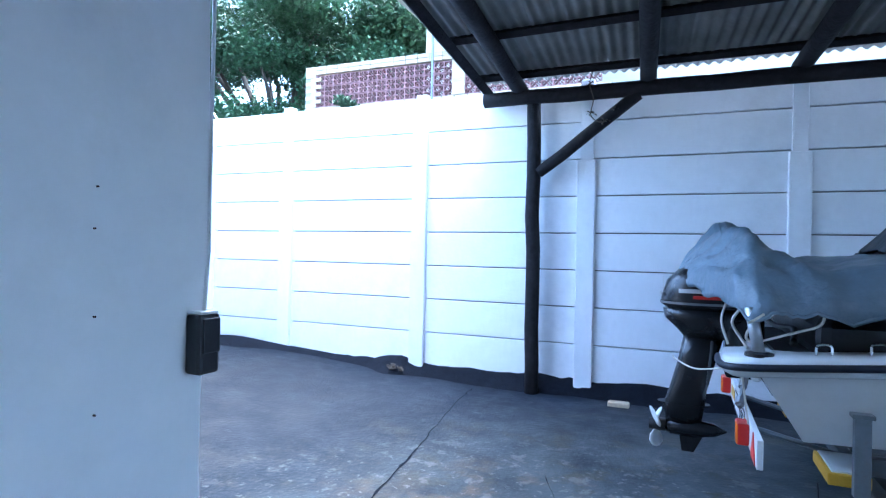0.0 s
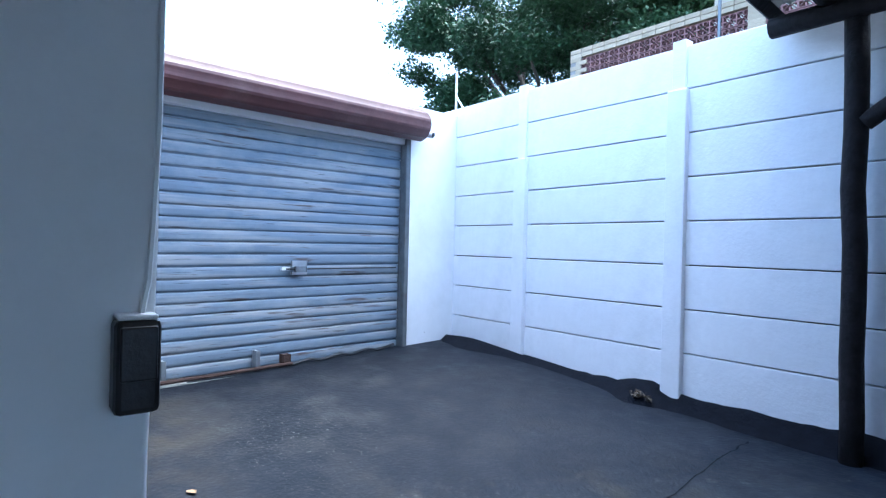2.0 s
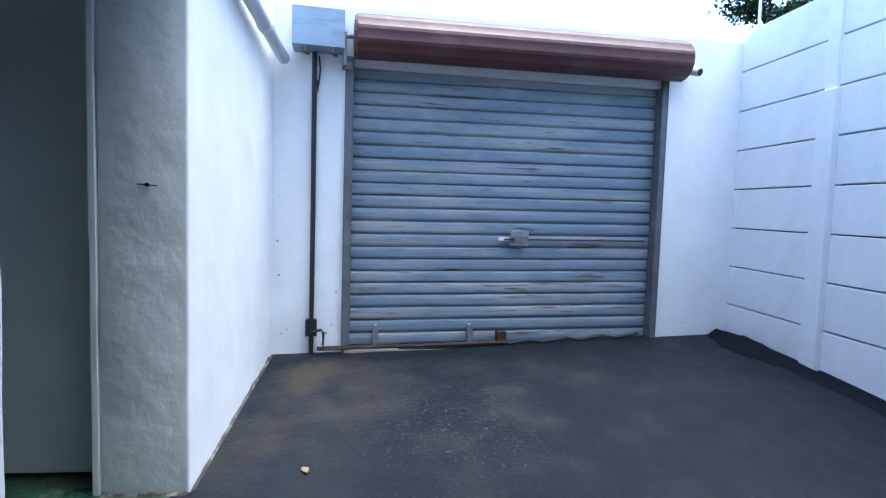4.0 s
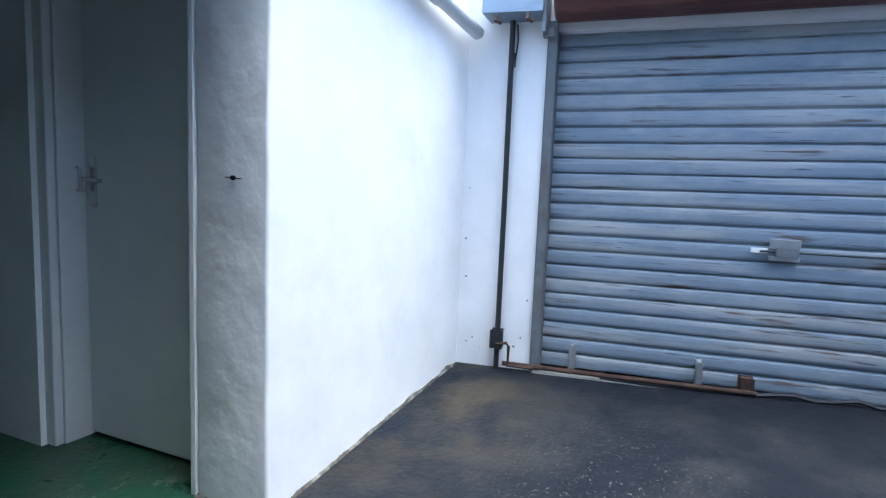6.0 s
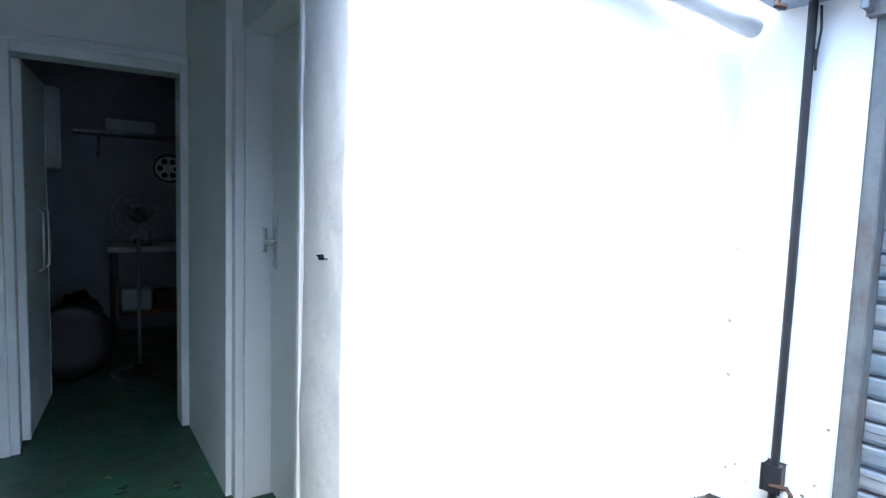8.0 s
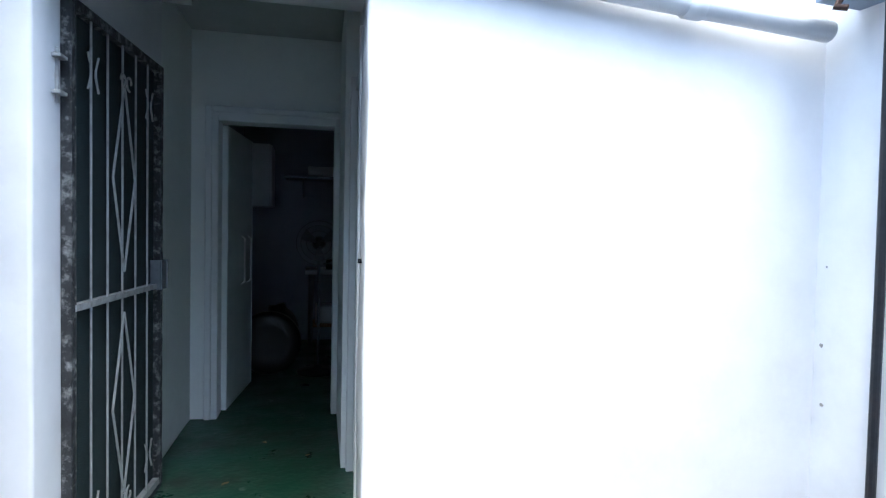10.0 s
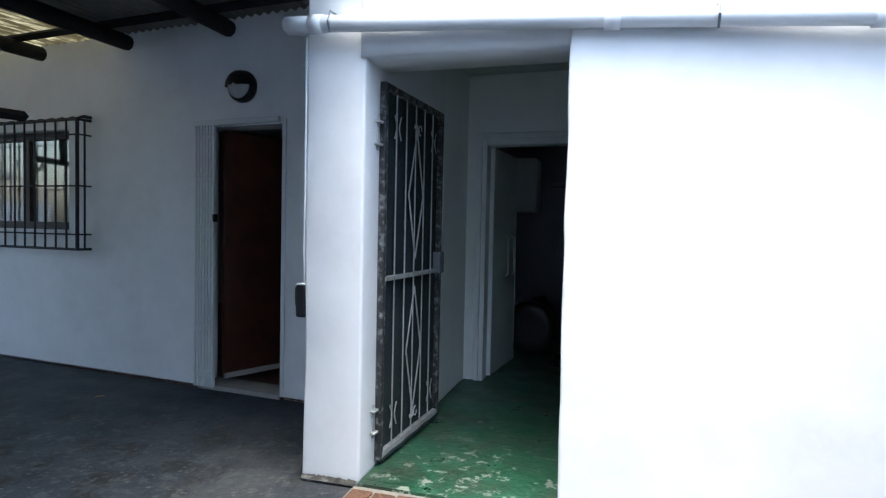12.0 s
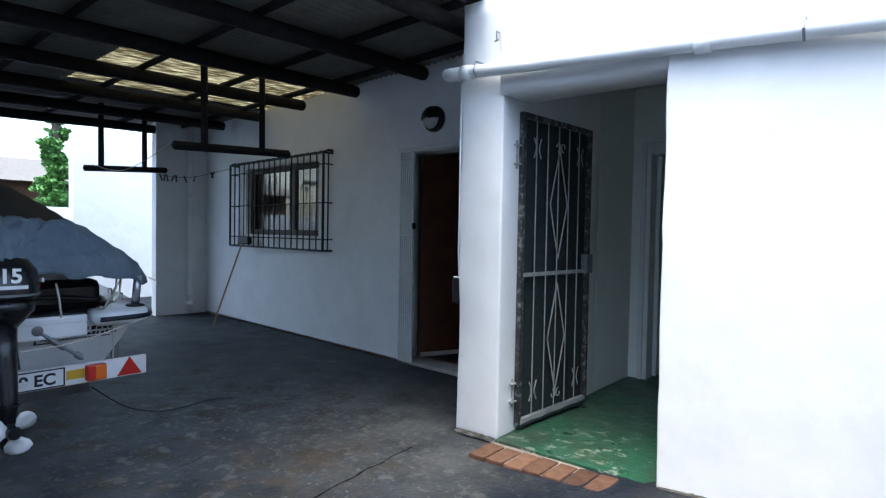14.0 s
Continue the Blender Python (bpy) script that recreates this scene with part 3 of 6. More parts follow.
# ---------- precast boundary wall ----------
PY = 5.162   # face of the columns
wall_north = tagged(new("wall_north"), "white painted precast concrete panel wall with columns", "wall", "", "structure")
b = B()
box(b, -4.6, 10.2, PY + 0.09, PY + 0.13, -0.1, 2.5)
struct("wall_north_core", b, JOINT)
COLS = [-4.875 + 1.5275 * i for i in range(11)]
me_panel = finish(box(B(), -0.76, 0.76, 0, 0.05, 0.004, 0.306, I4, 0.006), "panel", PRECAST)
PIECES = []
for i, cx in enumerate(COLS[:-1]):
    for k in range(8):
        zz = 0.097 + 0.3105 * k
        PIECES.append(("panel", me_panel, wall_north, pose(cx + 0.7625, PY + 0.045 + 0.004 * noise.noise((i, k, 2)), zz, 0.3 * noise.noise((i, k, 7)), 0, 0)))
CAPS = [1.945, 1.945, 2.27, 1.945, 1.945, 2.27, 1.945, 1.945, 2.27, 1.945, 1.945]
me_cols = {}
for h in (1.945, 2.27):
    bb = B()
    box(bb, -0.074, 0.074, 0, 0.11, -0.05, h, I4, 0.008)
    me_cols[h] = finish(bb, "column", PRECAST)
me_upper = finish(box(B(), -0.052, 0.052, 0.024, 0.11, 0, 1, I4, 0.006), "column_top", PRECAST)
for cx, h in zip(COLS, CAPS):
    PIECES.append(("column", me_cols[h], wall_north, pose(cx, PY, 0)))
    PIECES.append(("column_top", me_upper, wall_north, pose(cx, PY, h) @ Matrix.Diagonal((1, 1, 2.62 - h, 1))))
# tarred skirting along the foot of the wall
b = B()
prev = None
for i in range(170):
    x = -4.45 + 0.075 * i
    w = 0.11 + 0.05 * noise.noise((x * 1.7, 0, 0)) + 0.02 * noise.noise((x * 7, 3, 0))
    h = 0.12 + 0.035 * noise.noise((x * 2.3, 5, 0)) + 0.02 * noise.noise((x * 9, 7, 0))
    y = PY + 0.03
    mound = math.exp(-((x + 3.85) / 0.4) ** 2) + 0.7 * math.exp(-((x + 2.05) / 0.16) ** 2)
    w, h = w + 0.13 * mound, h + 0.075 * mound
    g = ground_z(x, y)
    row = [b.verts.new(p) for p in ((x, y + 0.03, max(h, g + 0.03)), (x, y - 0.01, max(h - 0.006, g + 0.02)), (x, y - w * 0.5, g + 0.035 + 0.05 * mound), (x, y - w, g + 0.004), (x, y - w - 0.05, g - 0.02))]
    if prev:
        for k in range(4):
            b.faces.new((prev[k], row[k], row[k + 1], prev[k + 1]))
    prev = row
struct("baseboard_tar", b, TAR, "black bitumen skirting at the foot of the precast wall", True)

# ---------- roller door ----------
rd = thing("roller_door", "weathered blue-grey steel roller garage door, closed", "garage door", GA @ Vector((1.7, 0.05, 0.1)))
b = B()
prev = None
z, k = 0.095, 0
prof = []
while z < 2.12:
    prof += [(z, 0.0), (z + 0.005, -0.007), (z + 0.018, -0.010), (z + 0.05, -0.010), (z + 0.07, -0.0075), (z + 0.079, -0.003), (z + 0.081, 0.009), (z + 0.086, 0.009)]
    z += 0.092 + 0.004 * math.sin(z * 9)
for z, d in prof:
    row = [b.verts.new(GA @ Vector((0.5 + 0.12 * i, 0.075 + d + 0.004 * noise.noise((i * 0.5, z * 2, 0)), z + 0.02 * i / 20))) for i in range(21)]
    if prev:
        for i in range(20):
            b.faces.new((prev[i], prev[i + 1], row[i + 1], row[i]))
    prev = row
part("curtain", b, CURTAIN, rd, "ribbed weathered steel curtain")
for s0, s1, mt in ((0.474, 0.525, DARKSTEEL), (2.895, 2.94, DARKSTEEL)):
    b = B()
    box(b, s0, s1, -0.03, 0.06, 0.02, 2.15, GA, 0.004)
    part("guide_rail", b, RAILSTEEL, rd, "dark rusty steel guide rail")
b = B()
rings = []
for s in [0.545 + 2.435 * i / 12 for i in range(13)]:
    ring = []
    for a in range(44):
        t = 2 * math.pi * a / 44
        r = 0.146 + (0.005 if a % 4 < 2 else 0)
        ring.append(GA @ Vector((s, -0.125 + r * math.cos(t) * (1.0 if math.cos(t) < 0 else 0.85), 2.262 + 0.006 * s + r * math.sin(t))))
    rings.append(ring)
loft(b, rings)
part("hood", b, MAROON, rd, "maroon rolled sheet hood over the door")
for s in (0.538, 2.985):
    b = B()
    lathe(b, [(0.09, -0.016), (0.14, -0.012), (0.146, 0.012)], (0, 0, 0), "x", 24)
    bmesh.ops.transform(b, matrix=GA @ Matrix.Translation((s, -0.125, 2.262 + 0.006 * s)) @ Matrix.Diagonal((-1 if s > 1 else 1, 1, 1, 1)), verts=b.verts)
    part("end_disc", b, MAROON, rd)
b = B()
tube(b, [GA @ Vector((0.36, -0.125, 2.265)), GA @ Vector((0.55, -0.125, 2.265))], 0.018)
part("axle", b, GREYSTEEL, rd, "grey steel axle stub")
b = B()
box(b, 0.45, 0.51, -0.07, -0.031, 2.06, 2.1, GA, 0.004)
box(b, 0.455, 0.472, -0.15, -0.002, 2.07, 2.28, GA, 0.004)
part("bracket", b, GREYSTEEL, rd)
lock = B()
box(lock, 1.73, 1.87, 0.028, 0.05, 0.92, 0.965, GA, 0.003)
box(lock, 1.73, 1.87, 0.028, 0.05, 0.855, 0.872, GA, 0.003)
lp = part("lock_plate", lock, ALU, rd, "pale worn lock plate")
lock = B()
box(lock, 1.76, 1.86, 0.02, 0.045, 0.878, 0.915, GA, 0.006)
part("lock_body", lock, GREYSTEEL, rd)
lock = B()
box(lock, 1.64, 1.715, 0.034, 0.045, 0.892, 0.912, GA, 0.003)
part("latch_tab", lock, PAPER, rd, "white latch tab")
lock = B()
tube(lock, [GA @ Vector((1.68, 0.03, 0.9)), GA @ Vector((2.85, 0.045, 0.905))], 0.007, 6)
part("lock_bar", lock, DARKSTEEL, rd, "long dark locking bar")
b = B()
tube(b, [GA @ Vector((0.3, -0.03, 0.095)), GA @ Vector((1.0, -0.03, 0.105)), GA @ Vector((1.72, -0.03, 0.12))], 0.015)
part("bottom_bar", b, RUST, rd, "rusty steel bar along the bottom edge")
for s in (0.72, 1.43):
    b = B()
    box(b, s - 0.014, s + 0.014, -0.01, 0.06, 0.1, 0.245, GA, 0.004)
    part("stop_bracket", b, ALU, rd, "pale steel stop bracket")
b = B()
box(b, 1.64, 1.7, -0.03, 0.03, 0.13, 0.19, GA, 0.008)
part("rust_block", b, RUST, rd, "red rusty bracket")
b = B()
tube(b, [GA @ Vector((1.7 + 0.1 * i, -0.02 + 0.01 * (i % 2), 0.115 + 0.004 * i + 0.012 * ((i * 7) % 3 - 1))) for i in range(12)], 0.012, 6)
part("chain", b, DARKSTEEL, rd, "dark chain along the sill")
b = B()
box(b, 0.5, 2.92, -0.045, 0.2, 0.0, 0.072, GA, 0.01)
struct("trim_sill", b, CONCRETE, "pale rough cement sill under the roller door")

# drive post, motor box, camera, drain pipe
dp = thing("gear_post", "black steel drive post with a crank on the garage wall", "post", GA @ Vector((0.26, -0.03, 0.03)))
b = B()
tube(b, [GA @ Vector((0.26, -0.03, 0.0)), GA @ Vector((0.262, -0.03, 1.1)), GA @ Vector((0.26, -0.035, 2.2))], 0.017, 10)
part("shaft", b, DARKSTEEL, dp)
b = B()
box(b, 0.228, 0.292, -0.065, 0.0, 0.2, 0.3, GA, 0.008)
part("gear_housing", b, DARKSTEEL, dp)
b = B()
tube(b, [GA @ Vector((0.26, -0.06, 0.22)), GA @ Vector((0.33, -0.08, 0.24)), GA @ Vector((0.345, -0.08, 0.22)), GA @ Vector((0.345, -0.08, 0.1)), GA @ Vector((0.5, -0.07, 0.1))], 0.01, 6)
part("crank", b, RUST, dp, "rusty bent crank handle")
mb = thing("motor_box", "pale blue-grey sheet metal box over the door motor", "box", GA @ Vector((0.3, -0.15, 2.12)))
b = B()
prism(b, [(0.12, -0.22), (0.46, -0.2), (0.46, 0.0), (0.12, 0.0)], 2.165, 2.41, GA)
part("case", b, STEELBLUE, mb)
for s in (0.2, 0.38):
    b = B()
    tube(b, [GA @ Vector((s, -0.2, 2.15)), GA @ Vector((s, -0.22, 2.12)), GA @ Vector((s + 0.03, -0.2, 2.11))], 0.012, 6)
    part("hook", b, RUST, mb, "rusty hook")
b = B()
tube(b, [GA @ Vector((0.29, -0.04, 2.14)), GA @ Vector((0.3, -0.05, 2.05)), GA @ Vector((0.29, -0.05, 1.95)), GA @ Vector((0.285, -0.035, 1.9)), GA @ Vector((0.28, -0.03, 1.98))], 0.005, 6)
tagged(part("cable", b, BLACKP, None), "loose black cable hanging beside the drive post", "cable")
sc = thing("security_camera", "small white bullet camera beside the roller door", "camera", GA @ Vector((3.08, -0.02, 2.22)))
b = B()
tube(b, [GA @ Vector((3.06, 0, 2.2)), GA @ Vector((3.08, -0.08, 2.21))], 0.014)
part("arm", b, PVC, sc)
b = B()
tube(b, [GA @ Vector((3.06, -0.05, 2.245)), GA @ Vector((3.11, -0.16, 2.205))], 0.034, 12)
part("camera_body", b, PVC, sc)
b = B()
tube(b, [GA @ Vector((3.109, -0.158, 2.206)), GA @ Vector((3.112, -0.165, 2.203))], 0.028, 12)
part("lens", b, BLACKP, sc, "black lens face")
pp = thing("drain_pipe", "white plastic drain pipe along the plastered wall", "pipe", (-0.8, 1.7, 2.3))
b = B()
tube(b, [(-0.9, 1.6, 2.315), (-0.78, 1.62, 2.31), (-0.735, 1.65, 2.305), (-0.75, 1.69, 2.3), (-0.85, 1.695, 2.295), (-2.4, 1.697, 2.2), (-3.93, 1.695, 2.095)], 0.041, 12)
part("pipe_run", b, PVC, pp, "", True)
for x in (-0.88, -2.3, -3.3):
    b = B()
    zz = 2.295 - 0.065 * (-0.85 - x)
    tube(b, [(x, 1.696, zz), (x - 0.07, 1.696, zz - 0.0046)], 0.047, 12)
    part("socket", b, PVC, pp, "", True)
for x in (-1.0, -2.75):
    b = B()
    zz = 2.295 - 0.065 * (-0.85 - x)
    tube(b, [(x, 1.63, zz + 0.06), (x, 1.72, zz + 0.055), (x, 1.745, zz), (x, 1.72, zz - 0.05)], 0.006, 6)
    part("clip", b, GREYSTEEL, pp)

# ---------- pillar box and cable ----------
gb = thing("intercom_box", "black plastic box with a white cap on the plaster corner", "intercom", (-0.82, 1.6, 0.77))
b = B()
box(b, -0.83, -0.77, 1.553, 1.63, 0.8, 0.972, I4, 0.012)
part("case", b, BLACKP, gb)
b = B()
box(b, -0.826, -0.774, 1.557, 1.624, 0.97, 0.98, I4, 0.004)
part("cap", b, PVC, gb, "white cap")
b = B()
box(b, -0.771, -0.763, 1.56, 1.622, 0.862, 0.96, I4, 0.004)
part("front_cover", b, BLACKP, gb)
b = B()
tube(b, [(-0.805, 1.6, 0.975), (-0.815, 1.613, 1.04), (-0.812, 1.618, 1.15), (-0.82, 1.626, 1.35), (-0.82, 1.628, 1.8), (-0.82, 1.628, 2.25)], 0.006, 6)
tagged(part("cable", b, PVC, None), "thin pale cable running up the plaster corner", "cable")

for y, z in ((1.28, 1.3), (1.275, 1.2), (1.28, 0.99), (1.285, 0.755), (0.98, 1.42)):
    b = B()
    tube(b, [(-0.832, y, z), (-0.82, y, z)], 0.0028, 6)
    tagged(part("nail", b, RUST, None), "small dark nail in the plaster wall", "nail", "nails in the wall")

# ---------- gate ----------
gt = thing("security_gate", "dark mesh-backed steel gate with white scrollwork, standing open", "gate", (-1.17, 1.44, 0.02))
GT = pose(-1.172, 1.44, 0, 0, 0, 266) # x runs along the leaf from hinge to lock
GW, GH = 0.885, 2.055
for nm, (x0, x1, z0, z1) in (("stile", (0, 0.03, 0.02, GH)), ("stile", (GW - 0.03, GW, 0.02, GH)), ("rail", (0.03, GW - 0.03, GH - 0.03, GH)), ("rail", (0.03, GW - 0.03, 0.02, 0.05)), ("rail", (0.03, GW - 0.03, 0.993, 1.011))):
    b = B()
    box(b, x0, x1, -0.015, 0.015, z0, z1, GT, 0.003)
    part(nm, b, GATEWHITE if z0 < 1.5 and nm == "rail" else CHIPPED, gt, "chipped paint" if nm == "stile" else "")
b = B()
box(b, 0.01, GW - 0.01, 0.016, 0.019, 0.03, GH - 0.01, GT)
part("mesh_sheet", b, SHADECLOTH, gt, "dark green-black mesh sheet")
for i in range(5):
    x = 0.03 + (GW - 0.06) * (i + 1) / 6
    b = B()
    tube(b, [GT @ Vector((x, -0.004, 0.05)), GT @ Vector((x, -0.004, GH - 0.03))], 0.0045, 6)
    part("bar", b, GATEWHITE, gt, "thin white bar")


def scroll(cx, cz, r, flip, turn):
    pts = []
    for i in range(14):
        a = turn + flip * (i / 13) * 1.6 * math.pi
        rr = r * (1 - 0.55 * i / 13)
        pts.append(GT @ Vector((cx + rr * math.cos(a), -0.018, cz + rr * math.sin(a))))
    return tube(B(), pts, 0.0045, 6)


mid = GW / 2
for zc in (0.55, 1.48):
    for sg in (-1, 1):
        b = B()
        tube(b, [GT @ Vector((mid, -0.012, zc - 0.38)), GT @ Vector((mid + sg * 0.11, -0.012, zc)), GT @ Vector((mid, -0.012, zc + 0.38))], 0.005, 6)
        part("diamond_bar", b, GATEWHITE, gt)
for zc, up in ((1.86, 1), (0.17, -1)):
    for sg in (-1, 1):
        part("scroll", scroll(mid + sg * 0.035, zc + up * 0.02, 0.034, -sg * up, -up * math.pi / 2), GATEWHITE, gt)
for cx in (0.03 + (GW - 0.06) / 6, 0.03 + (GW - 0.06) * 5 / 6):
    for cz in (1.84, 0.22):
        for sg in (-1, 1):
            b = B()
            tube(b, [GT @ Vector((cx + sg * (0.012 + 0.03 * abs(t)), -0.012, cz + 0.065 * t)) for t in (-1, -0.6, -0.2, 0.2, 0.6, 1)], 0.0045, 6)
            part("crescent", b, GATEWHITE, gt)
b = B()
box(b, GW - 0.07, GW + 0.015, -0.03, 0.02, 0.99, 1.12, GT, 0.006)
part("lock_case", b, GREYSTEEL, gt, "rusty grey lock case")
b = B()
tube(b, [GT @ Vector((0.03 + 0.12 * i, 0.0, 0.008 + 0.006 * (i % 2))) for i in range(8)], 0.02, 8)
part("draught_roll", b, SHADECLOTH, gt, "rolled dark cloth along the bottom")
for z in (1.78, 0.24):
    b = B()
    tube(b, [(-1.155, 1.47, z - 0.09), (-1.155, 1.47, z + 0.09)], 0.009)
    box(b, -1.182, -1.15, 1.45, 1.505, z - 0.065, z - 0.053, I4, 0.003)
    box(b, -1.182, -1.15, 1.45, 1.505, z + 0.053, z + 0.065, I4, 0.003)
    part("hinge", b, GATEWHITE, gt, "chipped white hinge")

# peeled spots on the garage pier and dirt in its corner
rchip = random.Random(11)
for s_, z_ in ((0.05, 0.2), (0.09, 0.23), (0.03, 0.62), (0.02, 0.86), (0.03, 1.18), (0.14, 0.17), (0.36, 0.2), (0.4, 0.26), (0.33, 0.12), (3.2, 0.25), (0.43, 0.5)):
    b = B()
    rr = rchip.uniform(0.003, 0.009)
    ring = [GA @ Vector((s_ + rr * rchip.uniform(0.5, 1.2) * math.cos(a), -0.002, z_ + rr * rchip.uniform(0.6, 1.3) * math.sin(a))) for a in [k * math.pi / 4 for k in range(8)]]
    back = [p + (GA.to_3x3() @ Vector((0, 0.004, 0))) for p in ring]
    loft(b, [ring, back])
    tagged(part("paint_chip", b, CONCRETE if rchip.random() < 0.6 else GREYSTEEL, None), "small dark peeled spot in the white paint", "paint chip", "peeled spots")

# ---------- passage doors ----------
b = B()
box(b, -2.35, -2.31, 0.515, 1.325, 0.0, 2.02, I4, 0.004)
d1 = tagged(new("door_1", finish(b, "door_1", DOORPAINT)), "plain pale grey flush door, closed", "door", "", "structure")
b = B()
box(b, -2.311, -2.303, 0.555, 0.592, 1.03, 1.25, I4, 0.003)
hp = part("handle_plate", b, CHROME, d1, "worn chrome handle plate")
hp.matrix_parent_inverse = I4
b = B()
tube(b, [(-2.303, 0.575, 1.15), (-2.26, 0.575, 1.15), (-2.257, 0.585, 1.148), (-2.257, 0.69, 1.145)], 0.009, 8)
part("lever", b, CHROME, d1).matrix_parent_inverse = I4
b = B()
tube(b, [(-2.275, 0.51, 1.1), (-2.275, 0.532, 1.1), (-2.275, 0.532, 1.2), (-2.275, 0.51, 1.2)], 0.007, 6)
part("latch_keep", b, CHROME, d1).matrix_parent_inverse = I4
b = B()
box(b, -2.36, -2.194, 0.44, 0.511, -0.02, 2.09, I4, 0.004)
box(b, -2.194, -2.155, 0.43, 0.5, -0.02, 2.1, I4, 0.006)
box(b, -2.36, -2.18, 0.511, 1.334, 2.022, 2.085, I4, 0.004)
box(b, -2.34, -2.15, 1.308, 1.334, -0.02, 2.08, I4, 0.003)
struct("trim_door_1", b, WHITEGLOSS, "pale painted door frame")
b = B()
box(b, -2.16, -2.09, -0.66, -0.49, -0.02, 2.06, I4, 0.006)
box(b, -1.33, -1.26, -0.66, -0.49, -0.02, 2.06, I4, 0.006)
box(b, -2.09, -1.33, -0.66, -0.49, 2.0, 2.06, I4, 0.006)
box(b, -2.175, -2.13, -0.53, -0.475, -0.02, 2.1, I4, 0.01)
box(b, -1.29, -1.245, -0.53, -0.475, -0.02, 2.1, I4, 0.01)
box(b, -2.13, -1.29, -0.53, -0.475, 2.055, 2.1, I4, 0.01)
struct("trim_door_2", b, WHITEGLOSS, "white painted door frame")
DL = pose(-1.345, -0.64, 0, 0, 0, 264)
b = B()
box(b, 0, 0.76, -0.02, 0.02, 0.0, 1.99, DL, 0.004)
d2 = tagged(new("door_2", finish(b, "door_2", DOORPAINT)), "pale flush door standing open into the dark store", "door", "", "structure")
for x in (0.42, 0.62):
    b = B()
    tube(b, [DL @ Vector((x, -0.02, 0.85)), DL @ Vector((x, -0.045, 0.87)), DL @ Vector((x, -0.045, 1.2)), DL @ Vector((x, -0.02, 1.22))], 0.007, 6)
    part("bar_handle", b, PAPER, d2, "slim white bar handle").matrix_parent_inverse = I4
b = B()
tube(b, [(-2.167, 1.518, 1.18), (-2.142, 1.52, 1.18)], 0.008, 8)
tube(b, [(-2.16, 1.48, 1.182), (-2.1475, 1.485, 1.182), (-2.1475, 1.55, 1.178), (-2.16, 1.555, 1.178)], 0.002, 5)
tagged(part("wall_hole_plug", b, TAR, None), "dark latch hole in the plastered reveal", "hole")

# brick threshold
bstep = tagged(new("trim_step"), "row of red clay brick pavers at the gate's threshold", "", "", "structure")
me_brick = finish(box(B(), -0.054, 0.054, -0.112, 0.112, -0.06, 0, I4, 0.006), "brick", BRICKRED)
for i in range(9):
    x = -2.16 + 0.119 * i
    PIECES.append(("brick", me_brick, bstep, pose(x, 1.785 + 0.008 * i * 0.5, -0.028 + 0.002 * (i % 3), 1.2 * ((i * 5) % 3 - 1), 0, 3 * noise.noise((i, 0, 1)))))
b = B()
box(b, -2.22, -1.14, 1.656, 1.9, -0.1, -0.036)
struct("trim_step_mortar", b, MORTAR)

# ---------- carport ----------
cp = thing("carport", "dark pole carport with a corrugated sheet roof", "carport", (-0.7, 5.08, 0.0))


def raf(i, v, dz=0.0):
    """Point on rafter i, v from 0 at the boundary beam to 1 at the house."""
    x0, x1 = -0.83 + 1.02 * i, -0.6 + 1.05 * i
    y1 = 0.43 - 0.0875 * (x1 - 0.45) + 0.13
    return Vector((x0 + (x1 - x0) * v, 5.03 + (y1 - 5.03) * v, 2.54 + 0.215 * v + dz))


b = B()
log(b, (-1.13, 4.99, 2.455), (6.1, 4.99, 2.44), 0.06, 3, seg=20)
part("beam", b, POLE, cp, "long dark pole beam", True)
for x in (-0.7, 2.9, 5.9):
    b = B()
    log(b, (x + 0.01, 5.06, -0.08), (x - 0.01, 5.04, 2.42), 0.058, x, wob=0.018)
    part("post", b, POLE, cp, "", True)
for x in (-0.66, 3.04):
    b = B()
    log(b, (x, 5.03, 1.83), (x + 0.78, 5.0, 2.42), 0.048, x + 2, seg=4)
    part("brace", b, POLE, cp, "", True)
for i in range(0, 7):
    b = B()
    log(b, raf(i, -0.02), raf(i, 1.0), 0.062, i * 3.3)
    part("rafter", b, POLE, cp, "", True)
for k, v in enumerate((0.03, 0.21, 0.4, 0.59, 0.78, 0.95)):
    b = B()
    p, q = raf(-0.32, v, 0.075), raf(6.5, v, 0.075)
    tube(b, [p, q], 0.034, 4)
    part("purlin", b, POLE, cp)
b = B()
tube(b, [raf(-0.31, -0.03, 0.03), raf(-0.3, 0.74, 0.03)], 0.05, 4)
part("edge_board", b, POLE, cp)
for j in range(11):
    for h in (0, 1):
        b = B()
        prev = None
        v0, v1 = (-0.03, 0.52) if h == 0 else (0.5, 1.0)
        if h == 1:
            v1 = 1.032
        for k in range(54):
            u = -0.35 + 0.63 * j + 0.645 * k / 53
            w = 0.012 * math.sin(2 * math.pi * u / 0.076)
            row = [b.verts.new(raf(u, v0 + (v1 - v0) * q / 4, 0.112 + 0.012 * h + w + 0.004 * (j % 2))) for q in range(5)]
            if prev:
                for q in range(4):
                    b.faces.new((prev[q], prev[q + 1], row[q + 1], row[q]))
            prev = row
        part("roof_sheet", b, FIBRE if (h == 1 and j in (4, 5, 6)) else SHEET, cp, "dirty translucent fibreglass sheet" if (h == 1 and j in (4, 5, 6)) else "", True)

